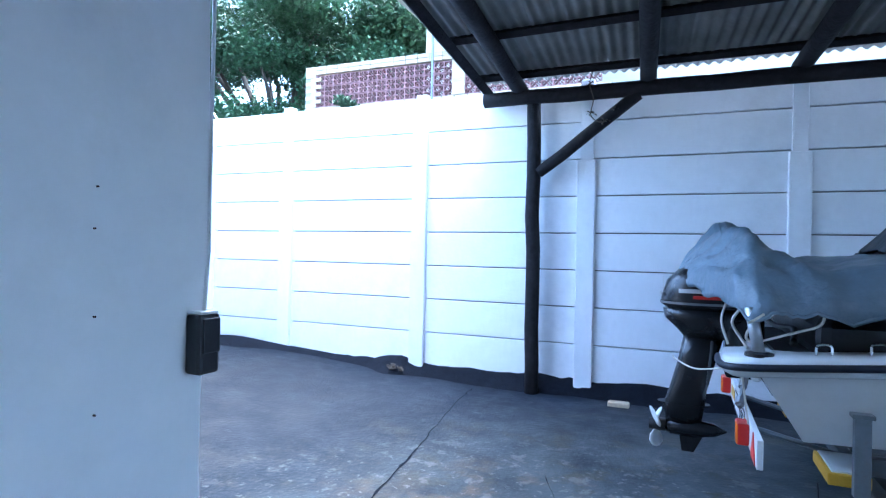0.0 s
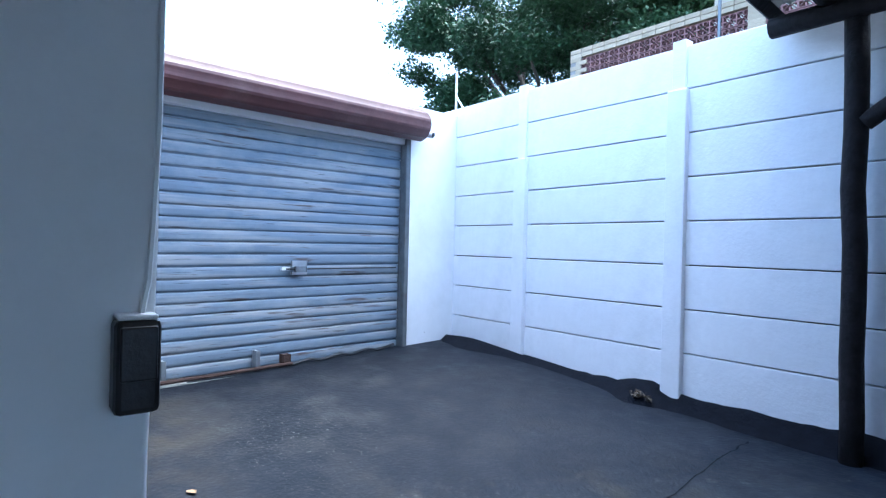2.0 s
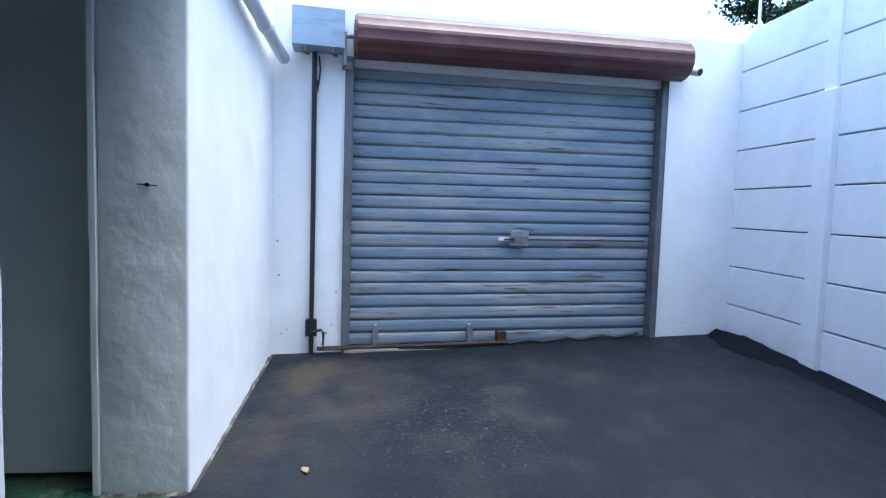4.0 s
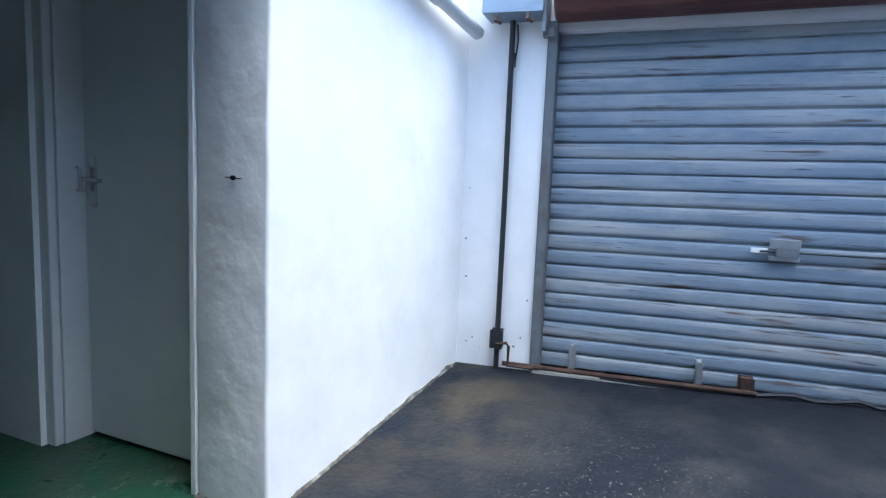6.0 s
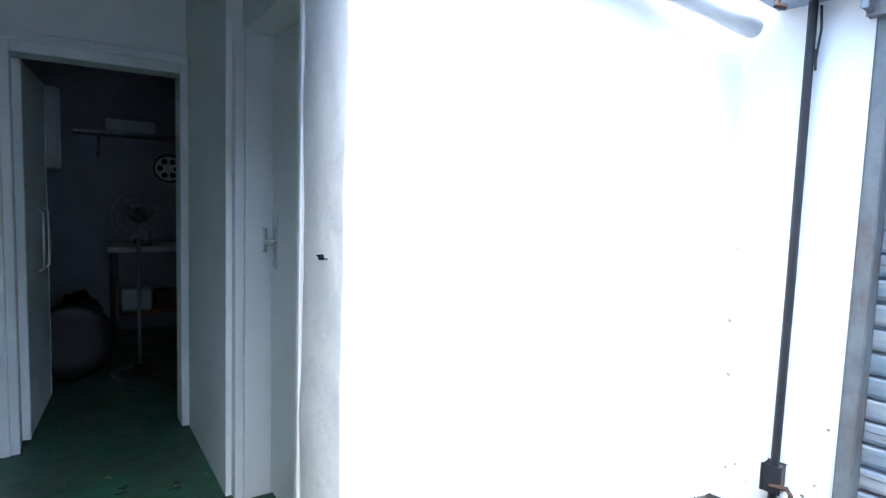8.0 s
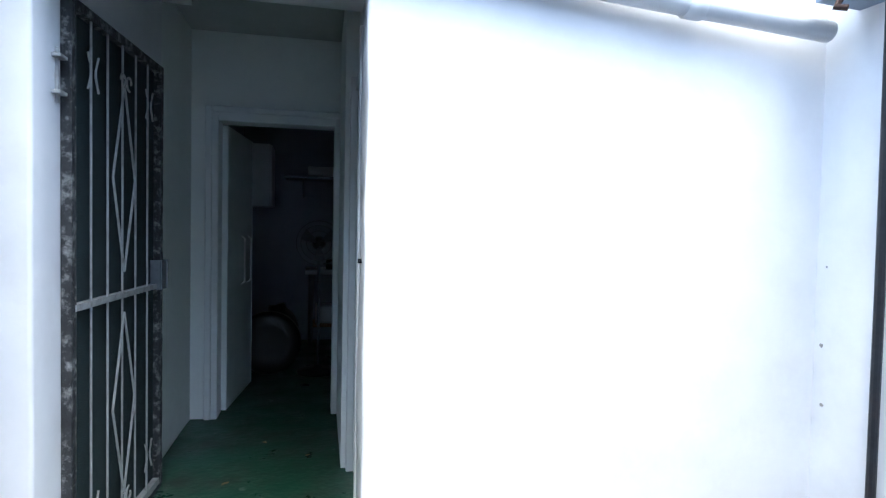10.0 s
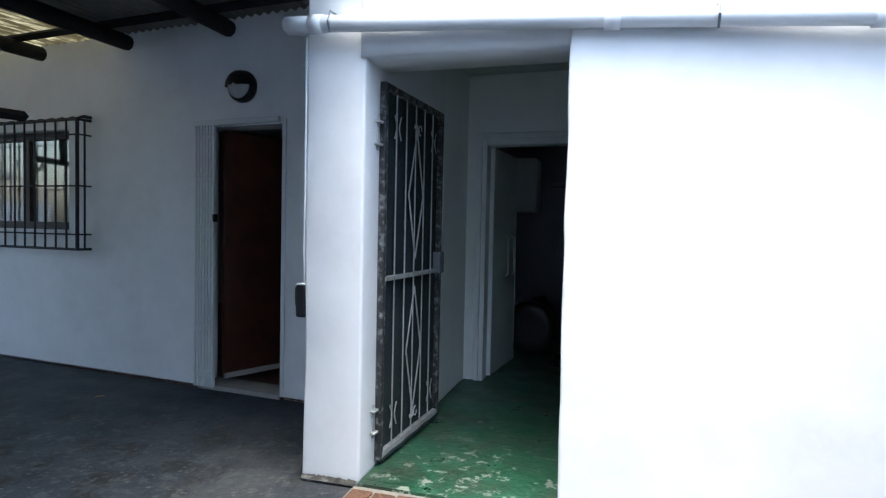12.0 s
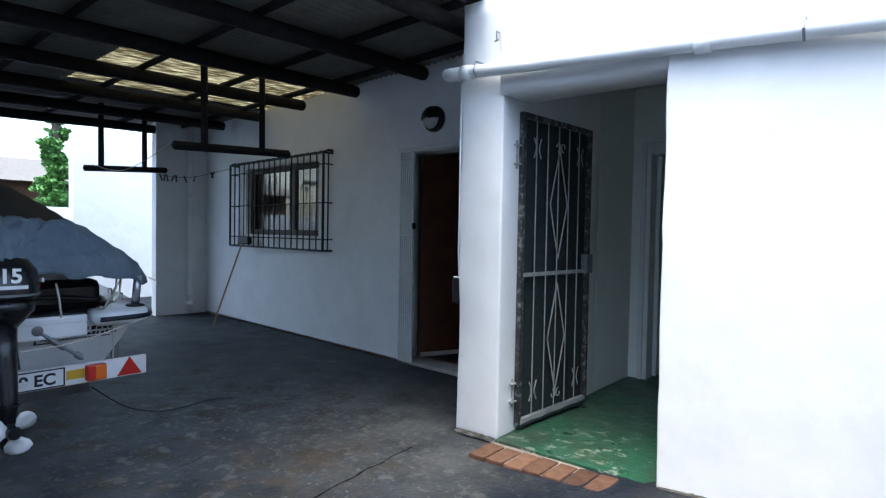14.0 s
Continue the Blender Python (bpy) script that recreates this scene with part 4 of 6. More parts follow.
# hanging racks below the rafters
for ri, dx, va, vb, p1, p2, zb in ((2, 0.33, 0.595, 0.86, 0.657, 0.79, 2.01), (5, 0.06, 0.62, 0.83, 0.66, 0.77, 2.01)):
    a, c = raf(ri, va), raf(ri, vb)
    rk = thing("hanging_rack", "dark timber storage rack hung below the carport roof", "rack", (c.x, c.y, zb), "storage racks under the carport")
    b = B()
    tube(b, [(a.x + dx, a.y, zb - 0.04), (c.x + dx, c.y, zb + 0.03)], 0.038, 4)
    part("arm", b, POLE, rk)
    for v in (p1, p2):
        q = raf(ri, v)
        b = B()
        tube(b, [(q.x + dx, q.y, zb - 0.02), (q.x + dx + 0.01, q.y, q.z + 0.1)], 0.034, 4)
        part("hanger", b, POLE, rk)

# ---------- house door, lamp, window ----------
b = B()
box(b, -0.445, -0.41, -0.2, 0.012, -0.03, 2.09, HA, 0.004)
box(b, 0.385, 0.42, -0.2, 0.012, -0.03, 2.09, HA, 0.004)
box(b, -0.41, 0.385, -0.2, 0.012, 2.05, 2.09, HA, 0.004)
struct("trim_door_3", b, WHITEGLOSS, "white kitchen door frame")
b = B()
box(b, -0.41, 0.385, -0.22, 0.02, -0.06, -0.015, HA, 0.006)
struct("trim_sill_door_3", b, CONCRETE, "pale door sill")
tg = thing("folding_gate", "white trellis security gate folded to one side", "gate", HA @ Vector((0.3, 0.03, -0.02)))
b = B()
box(b, -0.4, 0.43, 0.014, 0.05, 2.06, 2.1, HA, 0.003)
part("top_track", b, WHITEGLOSS, tg)
for i in range(7):
    x = 0.215 + 0.03 * i
    b = B()
    box(b, x, x + 0.016, 0.014, 0.045, -0.03, 2.06, HA, 0.002)
    part("upright", b, WHITEGLOSS, tg)
for zc in (0.08, 0.45, 0.85, 1.25, 1.65, 1.98):
    for i in range(6):
        b = B()
        tube(b, [HA @ Vector((0.223 + 0.03 * i, 0.05, zc - 0.02)), HA @ Vector((0.253 + 0.03 * i, 0.05, zc + 0.02))], 0.005, 5)
        part("trellis_link", b, WHITEGLOSS, tg)
b = B()
box(b, 0.2, 0.216, 0.01, 0.055, 1.3, 1.36, HA, 0.003)
part("lock_case", b, BLACKP, tg)
kd = pose(0.665, 0.33, 0, 0, 0, -114.8)
b = B()
box(b, 0.0, 0.76, -0.02, 0.02, 0.03, 2.03, kd, 0.004)
d3 = tagged(new("door_3", finish(b, "door_3", BROWNWOOD)), "dark brown varnished door standing open inward", "door", "", "structure")
b = B()
box(b, 0.0, 0.76, -0.04, -0.02, 0.03, 0.058, kd, 0.006)
part("weather_bar", b, CONCRETE, d3, "pale weather bar").matrix_parent_inverse = I4

lm = thing("bulkhead_lamp", "round dark bulkhead lamp with a half-hooded glass", "lamp", HA @ Vector((-0.05, 0.05, 2.35)))
LM = HA @ pose(-0.05, 0, 2.345) @ Matrix.Diagonal((1.18, 1.18, 1.18, 1))
b = B()
lathe(b, [(0.1, 0.0), (0.105, 0.02), (0.1, 0.05), (0.085, 0.06)], (0, 0, 0), "y", 28)
bmesh.ops.transform(b, matrix=LM, verts=b.verts)
part("base_ring", b, BLACKP, lm, "", True)
b = B()
lathe(b, [(0.088, 0.05), (0.08, 0.075), (0.05, 0.095), (0.01, 0.1)], (0, 0, 0), "y", 28)
bmesh.ops.transform(b, matrix=LM, verts=b.verts)
part("lamp_glass", b, LAMPGLASS, lm, "frosted glass", True)
b = B()
prev = None
for i in range(13):
    a = math.pi * i / 12
    row = [b.verts.new(LM @ Vector((r * math.cos(a), h, r * math.sin(a) - 0.006))) for r, h in ((0.105, 0.04), (0.098, 0.08), (0.07, 0.104), (0.012, 0.112))]
    if prev:
        for q in range(3):
            b.faces.new((prev[q], prev[q + 1], row[q + 1], row[q]))
    prev = row
part("eyelid", b, BLACKP, lm, "dark hood over the upper half", True)

w1 = tagged(new("window_1"), "timber window with dark glass panes", "window", "", "structure")
for x0, x1, z0, z1 in ((1.92, 2.0, 1.2, 2.11), (3.64, 3.76, 1.2, 2.11), (2.0, 3.64, 2.04, 2.11), (2.0, 3.64, 1.2, 1.27), (2.58, 2.66, 1.27, 2.04)):
    b = B()
    box(b, x0, x1, -0.14, -0.08, z0, z1, HA, 0.004)
    part("window_frame", b, FRAMEWOOD, w1, "dark brown timber")
for x0, x1 in ((2.0, 2.58), (2.66, 3.64)):
    b = B()
    box(b, x0, x1, -0.113, -0.107, 1.27, 2.04, HA)
    part("pane", b, GLASS, w1)
b = B()
box(b, 1.9, 3.78, -0.14, 0.03, 1.172, 1.2, HA, 0.006)
part("window_sill", b, PLASTER, w1)
cg = thing("window_cage", "black steel burglar-bar cage round the window", "burglar bars", HA @ Vector((2.5, 0.05, 1.05)))
CX0, CX1, CD, CZ0, CZ1 = 1.64, 3.97, 0.12, 1.035, 2.165
for z in (CZ0, CZ0 + 0.13, 1.59, CZ1 - 0.13, CZ1):
    b = B()
    tube(b, [HA @ Vector((CX0, 0.0, z)), HA @ Vector((CX0, CD, z)), HA @ Vector((CX1, CD, z)), HA @ Vector((CX1, 0.0, z))], 0.013 if z in (CZ0, CZ1) else 0.008, 6)
    part("hoop", b, DARKSTEEL, cg)
nb = 17
for i in range(nb + 1):
    x = CX0 + (CX1 - CX0) * i / nb
    b = B()
    tube(b, [HA @ Vector((x, CD + 0.008, CZ0)), HA @ Vector((x, CD + 0.008, CZ1 + 0.01)), HA @ Vector((x, CD - 0.05, CZ1 + 0.03)), HA @ Vector((x, 0.0, CZ1 + 0.03))], 0.009 if 0 < i < nb else 0.016, 6)
    part("bar", b, DARKSTEEL, cg)
for x in (CX0, CX1):
    for y in (0.06, 0.13):
        b = B()
        tube(b, [HA @ Vector((x, y, CZ0)), HA @ Vector((x, y, CZ1))], 0.009, 6)
        part("bar", b, DARKSTEEL, cg)

# ---------- boat on its trailer ----------
BY = 3.79   # centre line
boat = thing("motor_boat", "small white motor boat on a trailer, under grey covers", "boat", (2.6, BY, 0.3))


def section(x, half, zk, zc, zg, rake=0.0):
    """Hull ring at x: keel, chine and gunwale heights."""
    pts = [(0, zk), (half * 0.5, zk + (zc - zk) * 0.45), (half * 0.84, zc), (half * 0.93, (zc + zg) / 2), (half, zg), (half * 0.9, zg + 0.012), (half * 0.8, zg - 0.02)]
    return [Vector((x + rake * (zg - z), BY + y, z)) for y, z in pts] + [Vector((x + rake * (zg - z), BY - y, z)) for y, z in reversed(pts[1:])]


def sheer(x):
    """Height of the deck edge, rising towards the bow."""
    return 0.75 + 0.1 * (x - 0.62) - 0.008 * (x - 0.62) ** 2


b = B()
loft(b, [section(0.83 + d, *q) for d, q in ((-0.09, (0.78, 0.3, 0.4, 0.715, 0.62)), (0.5, (0.83, 0.31, 0.425, 0.77)), (1.3, (0.86, 0.38, 0.47, 0.84)), (2.2, (0.8, 0.42, 0.53, 0.91)), (3.0, (0.52, 0.52, 0.64, 0.96)), (3.5, (0.27, 0.66, 0.76, 0.99)), (3.75, (0.05, 0.88, 0.92, 1.0)))])
part("hull", b, HULL, boat, "white gelcoat hull")
for sg in (-1, 1):
    # flat stern corner running on as side deck
    core = [(0.625, 0.5), (0.62, 0.7), (0.628, 0.755), (0.652, 0.8), (0.7, 0.832), (0.78, 0.846), (1.2, 0.865), (1.9, 0.885), (2.0, 0.76), (1.2, 0.7), (0.9, 0.67), (0.82, 0.62), (0.79, 0.55), (0.775, 0.5)]
    rings = []
    for inset, dz in ((0.035, -0.085), (0.006, -0.07), (0.0, -0.05), (0.0, -0.022), (0.006, -0.008), (0.018, 0.0)):
        ring = []
        for k, (x, y) in enumerate(core):
            a, c = Vector(core[k - 1]), Vector(core[(k + 1) % len(core)])
            nrm = Vector((-(c - a).y, (c - a).x)).normalized()
            ring.append(Vector((x - nrm.x * inset, BY + sg * (y - nrm.y * inset), sheer(x) + dz)))
        rings.append(ring)
    b = B()
    loft(b, rings)
    part("stern_pod", b, HULL, boat, "rounded white stern corner and side deck", True)
    b = B()
    tube(b, flow([(0.618, BY + sg * 0.52, 0.71), (0.612, BY + sg * 0.7, 0.712), (0.645, BY + sg * 0.81, 0.714), (0.78, BY + sg * 0.855, 0.727), (1.2, BY + sg * 0.872, 0.767), (1.9, BY + sg * 0.892, 0.825), (2.8, BY + sg * 0.86, 0.89), (3.6, BY + sg * 0.6, 0.95)], 4), 0.015, 8)
    part("rub_rail", b, NAVY, boat, "navy rubber strip", True)
    b = B()
    tube(b, [(0.757, BY + sg * 0.773, 0.755), (0.722, BY + sg * 0.775, 0.96)], 0.024, 14)
    part("cover_pole", b, ALU, boat, "short grey pole", True)
    b = B()
    lathe(b, [(0.056, 0.76), (0.054, 0.774), (0.03, 0.78)], (0.756, BY + sg * 0.773, 0.0), "z", 18)
    part("pole_base", b, BLACKP, boat, "round black pole base")
    for xx in (0.98, 1.16):
        b = B()
        z0 = sheer(xx)
        tube(b, flow([(xx - 0.026, BY + sg * 0.775, z0 - 0.005), (xx - 0.022, BY + sg * 0.775, z0 + 0.035), (xx + 0.022, BY + sg * 0.775, z0 + 0.037), (xx + 0.028, BY + sg * 0.775, z0)], 4), 0.005, 6)
        part("deck_loop", b, CHROME, boat, "small steel deck loop")
# dark sheet added for the shade inside the cockpit
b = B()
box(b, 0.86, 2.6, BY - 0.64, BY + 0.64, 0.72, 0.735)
part("cockpit_floor", b, COVERDARK, boat, "dark sheet standing in for the cockpit's shade")
# seat widened into a black block that fills the shade below the cover
b = B()
box(b, 0.98, 2.4, BY - 0.66, BY + 0.66, 0.735, 0.93, I4, 0.05)
part("seat", b, BLACKP, boat)
b = B()
box(b, 0.755, 0.8, BY - 0.5, BY + 0.5, 0.6, 0.735, I4, 0.015)
part("transom_top", b, HULL, boat, "low white transom top behind the motor")
b = B()
tube(b, flow([(0.9, BY - 0.62, 0.8), (0.95, BY - 0.3, 0.83), (0.93, BY + 0.1, 0.8), (0.9, BY + 0.6, 0.82)]), 0.014, 8)
part("control_cable", b, BLACKP, boat, "black control cable across the well", True)


def on_transom(y, z, out=0.004):
    """A point on the raked stern board."""
    return Vector((0.74 + 0.62 * (0.715 - z) - out, y, z))


for y0, w, zz, h, rows in ((BY - 0.36, 0.3, 0.63, 0.026, 9), (BY - 0.36, 0.33, 0.598, 0.02, 13), (BY - 0.36, 0.29, 0.578, 0.009, 16)):
    b = B()
    for k in range(rows):
        a = y0 - w * k / rows
        c = a - w / rows * (0.72 if k % 4 else 0.5)
        ring = [on_transom(a, zz, 0.001), on_transom(c, zz, 0.001), on_transom(c, zz + h * (1 if k % 3 else 0.8), 0.001), on_transom(a, zz + h * (1 if k % 3 else 0.8), 0.001)]
        loft(b, [ring, [p - Vector((0.003, 0, 0)) for p in ring]])
    part("lettering_bar", b, NAVY, boat, "dark illegible lettering")
for y0, y1, z0, z1, mt, out, lab in ((-0.335, -0.235, 0.565, 0.655, NAVY, 0.004, "dark square decal frame"), (-0.325, -0.245, 0.573, 0.647, HULL, 0.0055, "white decal field"), (-0.31, -0.262, 0.588, 0.632, NAVY, 0.007, "dark decal mark")):
    b = B()
    ring = [on_transom(BY + y0, z0, out), on_transom(BY + y1, z0, out), on_transom(BY + y1, z1, out), on_transom(BY + y0, z1, out)]
    loft(b, [ring, [p + Vector((0.003, 0, 0)) for p in ring]])
    part("decal", b, mt, boat, lab)


# cover: rings across the boat, sagging between its supports
def cover_ring(x, half, zr, ze, ex, seed, n=56):
    pts = []
    for i in range(n + 1):
        t = i / n * 2 - 1
        y = BY + half * t
        fold = abs(math.sin(t * 7 + x * 9 + 2 * noise.noise((x * 2, t * 2, seed)))) * max(0.0, 1.0 - abs(x - 0.75) / 0.4)
        hem = (0.03 * noise.noise((x * 9, 0, seed)) + 0.03 * noise.noise((x * 26, t, seed + 4))) * abs(t) ** 6
        z = ze + hem + (zr - ze) * (1 - abs(t) ** ex) - 0.03 * fold
        z += 0.03 * noise.noise((x * 3.0, t * 3, seed)) - 0.02 * abs(noise.noise((x * 5 + t * 4, t * 5, seed + 3))) - 0.022 * abs(noise.noise((x * 11 - t * 3, t * 9, seed + 5)))
        near = max(0.0, 1.0 - abs(x - 0.78) / 0.5)
        z += near * (0.06 * abs(noise.noise((x * 5 + t * 9, t * 3 - x * 4, seed + 8))) - 0.085 * abs(noise.noise((x * 4 - t * 6, t * 2 + x * 6, seed + 11))) * (1 - abs(t) ** 3))
        pts.append(Vector((x + 0.02 * noise.noise((t * 4, x, seed)), y, z)))
    return pts


def spread(rows, seed, k=4):
    out = []
    for A, C in zip(rows, rows[1:]):
        out += [cover_ring(*[a + (c - a) * i / k for a, c in zip(A, C)], seed) for i in range(k)]
    return out + [cover_ring(*rows[-1], seed)]


def tarp(name, rings, material, label):
    bb = B()
    vs = [[bb.verts.new(p) for p in r] for r in rings]
    for A, C in zip(vs, vs[1:]):
        for i in range(len(A) - 1):
            bb.faces.new((A[i], A[i + 1], C[i + 1], C[i]))
    ob = part(name, bb, material, None, "", True)
    sd = ob.modifiers.new("thick", "SOLIDIFY")
    sd.thickness = 0.006
    return tagged(ob, label, "tarpaulin")


RS = spread(((0.45, 0.1, 1.1, 1.06, 1.6), (0.49, 0.19, 1.18, 1.03, 1.6), (0.55, 0.34, 1.25, 1.0, 1.8), (0.62, 0.54, 1.32, 0.97, 2.0), (0.68, 0.76, 1.345, 0.945, 2.6), (0.74, 0.84, 1.325, 0.93, 3.6), (0.8, 0.855, 1.24, 0.93, 5.0), (0.87, 0.862, 1.18, 0.935, 6.0), (0.96, 0.87, 1.165, 0.945, 7.0), (1.15, 0.88, 1.165, 0.955, 8.0), (1.4, 0.885, 1.19, 0.975, 8.0), (1.7, 0.89, 1.29, 0.99, 6.0), (2.1, 0.88, 1.37, 1.01, 5.0), (2.6, 0.84, 1.34, 1.03, 3), (3.1, 0.75, 1.27, 1.05, 3), (3.6, 0.58, 1.18, 1.06, 3), (4.2, 0.3, 1.1, 1.04, 3), (4.6, 0.06, 1.06, 1.03, 3)), 2)
cover = tarp("boat_cover", RS, COVER, "grey-blue boat cover draped over motor and stern")
for k in (0, -1):
    hem = part("hem", tube(B(), [r[k] for r in RS[12:]], 0.008, 5), COVER, None, "pale stitched hem", True)
    hem.parent = cover
b = B()
tube(b, [RS[14][i] + Vector((0, 0, 0.004)) for i in range(4, 45)], 0.006, 4)
seam = part("seam", b, COVER, None, "", True)
seam.parent = cover
RS = spread(((1.32, 0.4, 1.22, 1.17, 2), (1.5, 0.66, 1.42, 1.2, 2), (1.8, 0.84, 1.62, 1.22, 1.8), (2.1, 0.86, 1.72, 1.2, 1.6), (2.6, 0.84, 1.8, 1.17, 1.6), (2.95, 0.78, 1.74, 1.14, 1.7), (3.3, 0.68, 1.54, 1.14, 2), (3.8, 0.48, 1.26, 1.12, 2), (4.2, 0.28, 1.12, 1.06, 2)), 8)
tarp("windscreen_cover", RS, COVERDARK, "dark cover tented over the boat's windscreen")

om = thing("outboard_motor", "black outboard motor with a pale propeller on the transom", "outboard motor", (0.5, BY, 0.1))
MY = BY - 0.015


def oval(x0, x1, hw, z, n=16, sh=0.0):
    c, r = (x0 + x1) / 2, (x1 - x0) / 2
    return [Vector((c + r * (abs(math.cos(t)) ** 0.75) * (1 if math.cos(t) > 0 else -1) + sh, MY + hw * (abs(math.sin(t)) ** 0.8) * (1 if math.sin(t) > 0 else -1), z)) for t in [2 * math.pi * k / n for k in range(n)]]


b = B()
loft(b, [oval(0.38, 0.78, 0.13, 0.84), oval(0.34, 0.8, 0.16, 0.865), oval(0.34, 0.8, 0.165, 0.9), oval(0.37, 0.79, 0.16, 1.0), oval(0.43, 0.77, 0.135, 1.06), oval(0.5, 0.7, 0.09, 1.085)])
cowl = part("cowl", b, ENGINE, om, "glossy black cowl", True)
b = B()
loft(b, [oval(0.335, 0.805, 0.167, 0.872), oval(0.335, 0.805, 0.168, 0.884)])
part("cowl_stripe", b, GREYSTEEL, cowl, "thin silver stripe")
for sg in (-1, 1):
    b = B()
    box(b, 0.5, 0.66, MY + sg * 0.163 - 0.006, MY + sg * 0.163 + 0.006, 0.905, 0.922)
    part("side_stripe", b, REDP, cowl, "red side stripe")
b = B()
loft(b, [oval(0.46, 0.7, 0.075, 0.69), oval(0.42, 0.75, 0.11, 0.735), oval(0.36, 0.78, 0.145, 0.79), oval(0.35, 0.79, 0.15, 0.842)])
part("lower_cowl", b, ENGINE, om, "", True)
b = B()
loft(b, [oval(0.38, 0.55, 0.035, 0.18), oval(0.36, 0.57, 0.048, 0.3), oval(0.39, 0.58, 0.055, 0.4), oval(0.43, 0.62, 0.062, 0.55), oval(0.46, 0.66, 0.07, 0.7)])
part("leg", b, ENGINE, om, "", True)
b = B()
loft(b, [oval(0.33, 0.6, 0.055, 0.315), oval(0.33, 0.6, 0.055, 0.325)])
part("cavitation_plate", b, ENGINE, om)
b = B()
lathe(b, [(0.012, 0.36), (0.045, 0.4), (0.05, 0.52), (0.035, 0.62), (0.006, 0.68)], (0, MY, 0.19), "x", 14)
part("gearcase", b, ENGINE, om, "", True)
b = B()
prism(b, [(0.44, 0), (0.58, 0), (0.52, -0.12), (0.46, -0.12)], -0.006, 0.006, Matrix.Translation((0, MY, 0.18)) @ Matrix(((1, 0, 0, 0), (0, 0, 1, 0), (0, 1, 0, 0), (0, 0, 0, 1))))
part("skeg", b, ENGINE, om)
prop = B()
lathe(prop, [(0.03, 0.29), (0.036, 0.33), (0.036, 0.375)], (0, MY, 0.19), "x", 14)
pr = part("propeller_hub", prop, BLACKP, om)
for k in range(3):
    b = B()
    a0 = radians(15 + 120 * k)
    rows = []
    for r, w in ((0.03, 0.02), (0.06, 0.05), (0.09, 0.055), (0.112, 0.035), (0.12, 0.008)):
        rows.append([Vector((0.325 + s * w * 0.55, MY + r * math.cos(a0) - s * w * math.sin(a0), 0.19 + r * math.sin(a0) + s * w * math.cos(a0))) for s in (-1, -0.3, 0.3, 1)])
    vs = [[b.verts.new(p) for p in r] for r in rows]
    for A, C in zip(vs, vs[1:]):
        for i in range(3):
            b.faces.new((A[i], A[i + 1], C[i + 1], C[i]))
    ob = part("blade", b, PVC, om, "pale worn propeller blade", True)
    ob.modifiers.new("thick", "SOLIDIFY").thickness = 0.006
b = B()
box(b, 0.66, 0.84, MY - 0.11, MY + 0.11, 0.5, 0.82, I4, 0.02)
part("clamp_bracket", b, ENGINE, om)
b = B()
tube(b, [(0.6, MY - 0.07, 0.68), (0.58, MY - 0.09, 0.45)], 0.008, 6)
part("steering_rod", b, DARKSTEEL, om)
# badge on the stern of the cowl: number and plain bars
BT = Matrix.Translation((0.351, MY + 0.05, 0.945)) @ Matrix(((0, 0, -1, 0), (-1, 0, 0, 0), (0, 1, 0, 0), (0, 0, 0, 1)))
text_part("15", 0.1, BT, PAPER, om, "number")
b = B()
box(b, 0.334, 0.339, MY - 0.07, MY + 0.07, 0.912, 0.93)
part("badge_bar", b, PAPER, om, "white maker's lettering")
b = B()
box(b, 0.43, 0.58, MY - 0.166, MY - 0.156, 0.935, 0.956)
part("side_badge_bar", b, PAPER, om, "white maker's lettering")

om.matrix_basis = Matrix.Translation((0.012, 0, 0.035)) @ om.matrix_basis

tr = thing("boat_trailer", "boat trailer with a rear light board", "trailer", (2.4, BY, 0.0))
TB = pose(0.745, BY, 0.05)
b = B()
box(b, 0.0, 0.025, -0.84, 0.84, 0.265, 0.385, TB, 0.004)
lb = part("light_board", b, PAPER, tr, "white light board")


def flat(y0, y1, z0, z1, mt, nm, lab="", x=-0.003):
    bb = B()
    box(bb, x, 0.0, y0, y1, z0, z1, TB)
    return part(nm, bb, mt, tr, lab)


flat(-0.37, 0.15, 0.27, 0.38, PAPER, "number_plate", "white number plate with a dark border")
for y0, y1, z0, z1 in ((-0.37, -0.362, 0.27, 0.38), (0.142, 0.15, 0.27, 0.38), (-0.362, 0.142, 0.27, 0.277), (-0.362, 0.142, 0.373, 0.38)):
    flat(y0, y1, z0, z1, NAVY, "plate_border", "", -0.0045)
flat(-0.475, -0.378, 0.3, 0.355, YELLOW, "reflector_strip", "yellow reflector strip")
flat(0.2, 0.4, 0.3, 0.355, YELLOW, "reflector_strip", "yellow reflector strip")
for y in (-0.53, 0.53):
    b = B()
    box(b, -0.05, 0.0, y - 0.055, y + 0.055, 0.28, 0.375, TB, 0.008)
    lamp = part("tail_lamp", b, REDP, tr, "red and orange tail lamp")
    b = B()
    box(b, -0.053, -0.03, y - 0.053, y + 0.01, 0.283, 0.372, TB, 0.006)
    part("orange_lens", b, ORANGE, tr)
for y in (-0.735, 0.735):
    b = B()
    prism(b, [(-0.075, 0), (0.075, 0), (0.0, 0.115)], -0.004, 0.0, TB @ Matrix.Translation((0, y, 0.272)) @ Matrix(((0, 0, 1, 0), (1, 0, 0, 0), (0, 1, 0, 0), (0, 0, 0, 1))))
    part("triangle_reflector", b, REDP, tr, "red triangle reflector")
PT = TB @ Matrix.Translation((-0.0045, -0.14, 0.292)) @ Matrix(((0, 0, -1, 0), (-1, 0, 0, 0), (0, 1, 0, 0), (0, 0, 0, 1)))
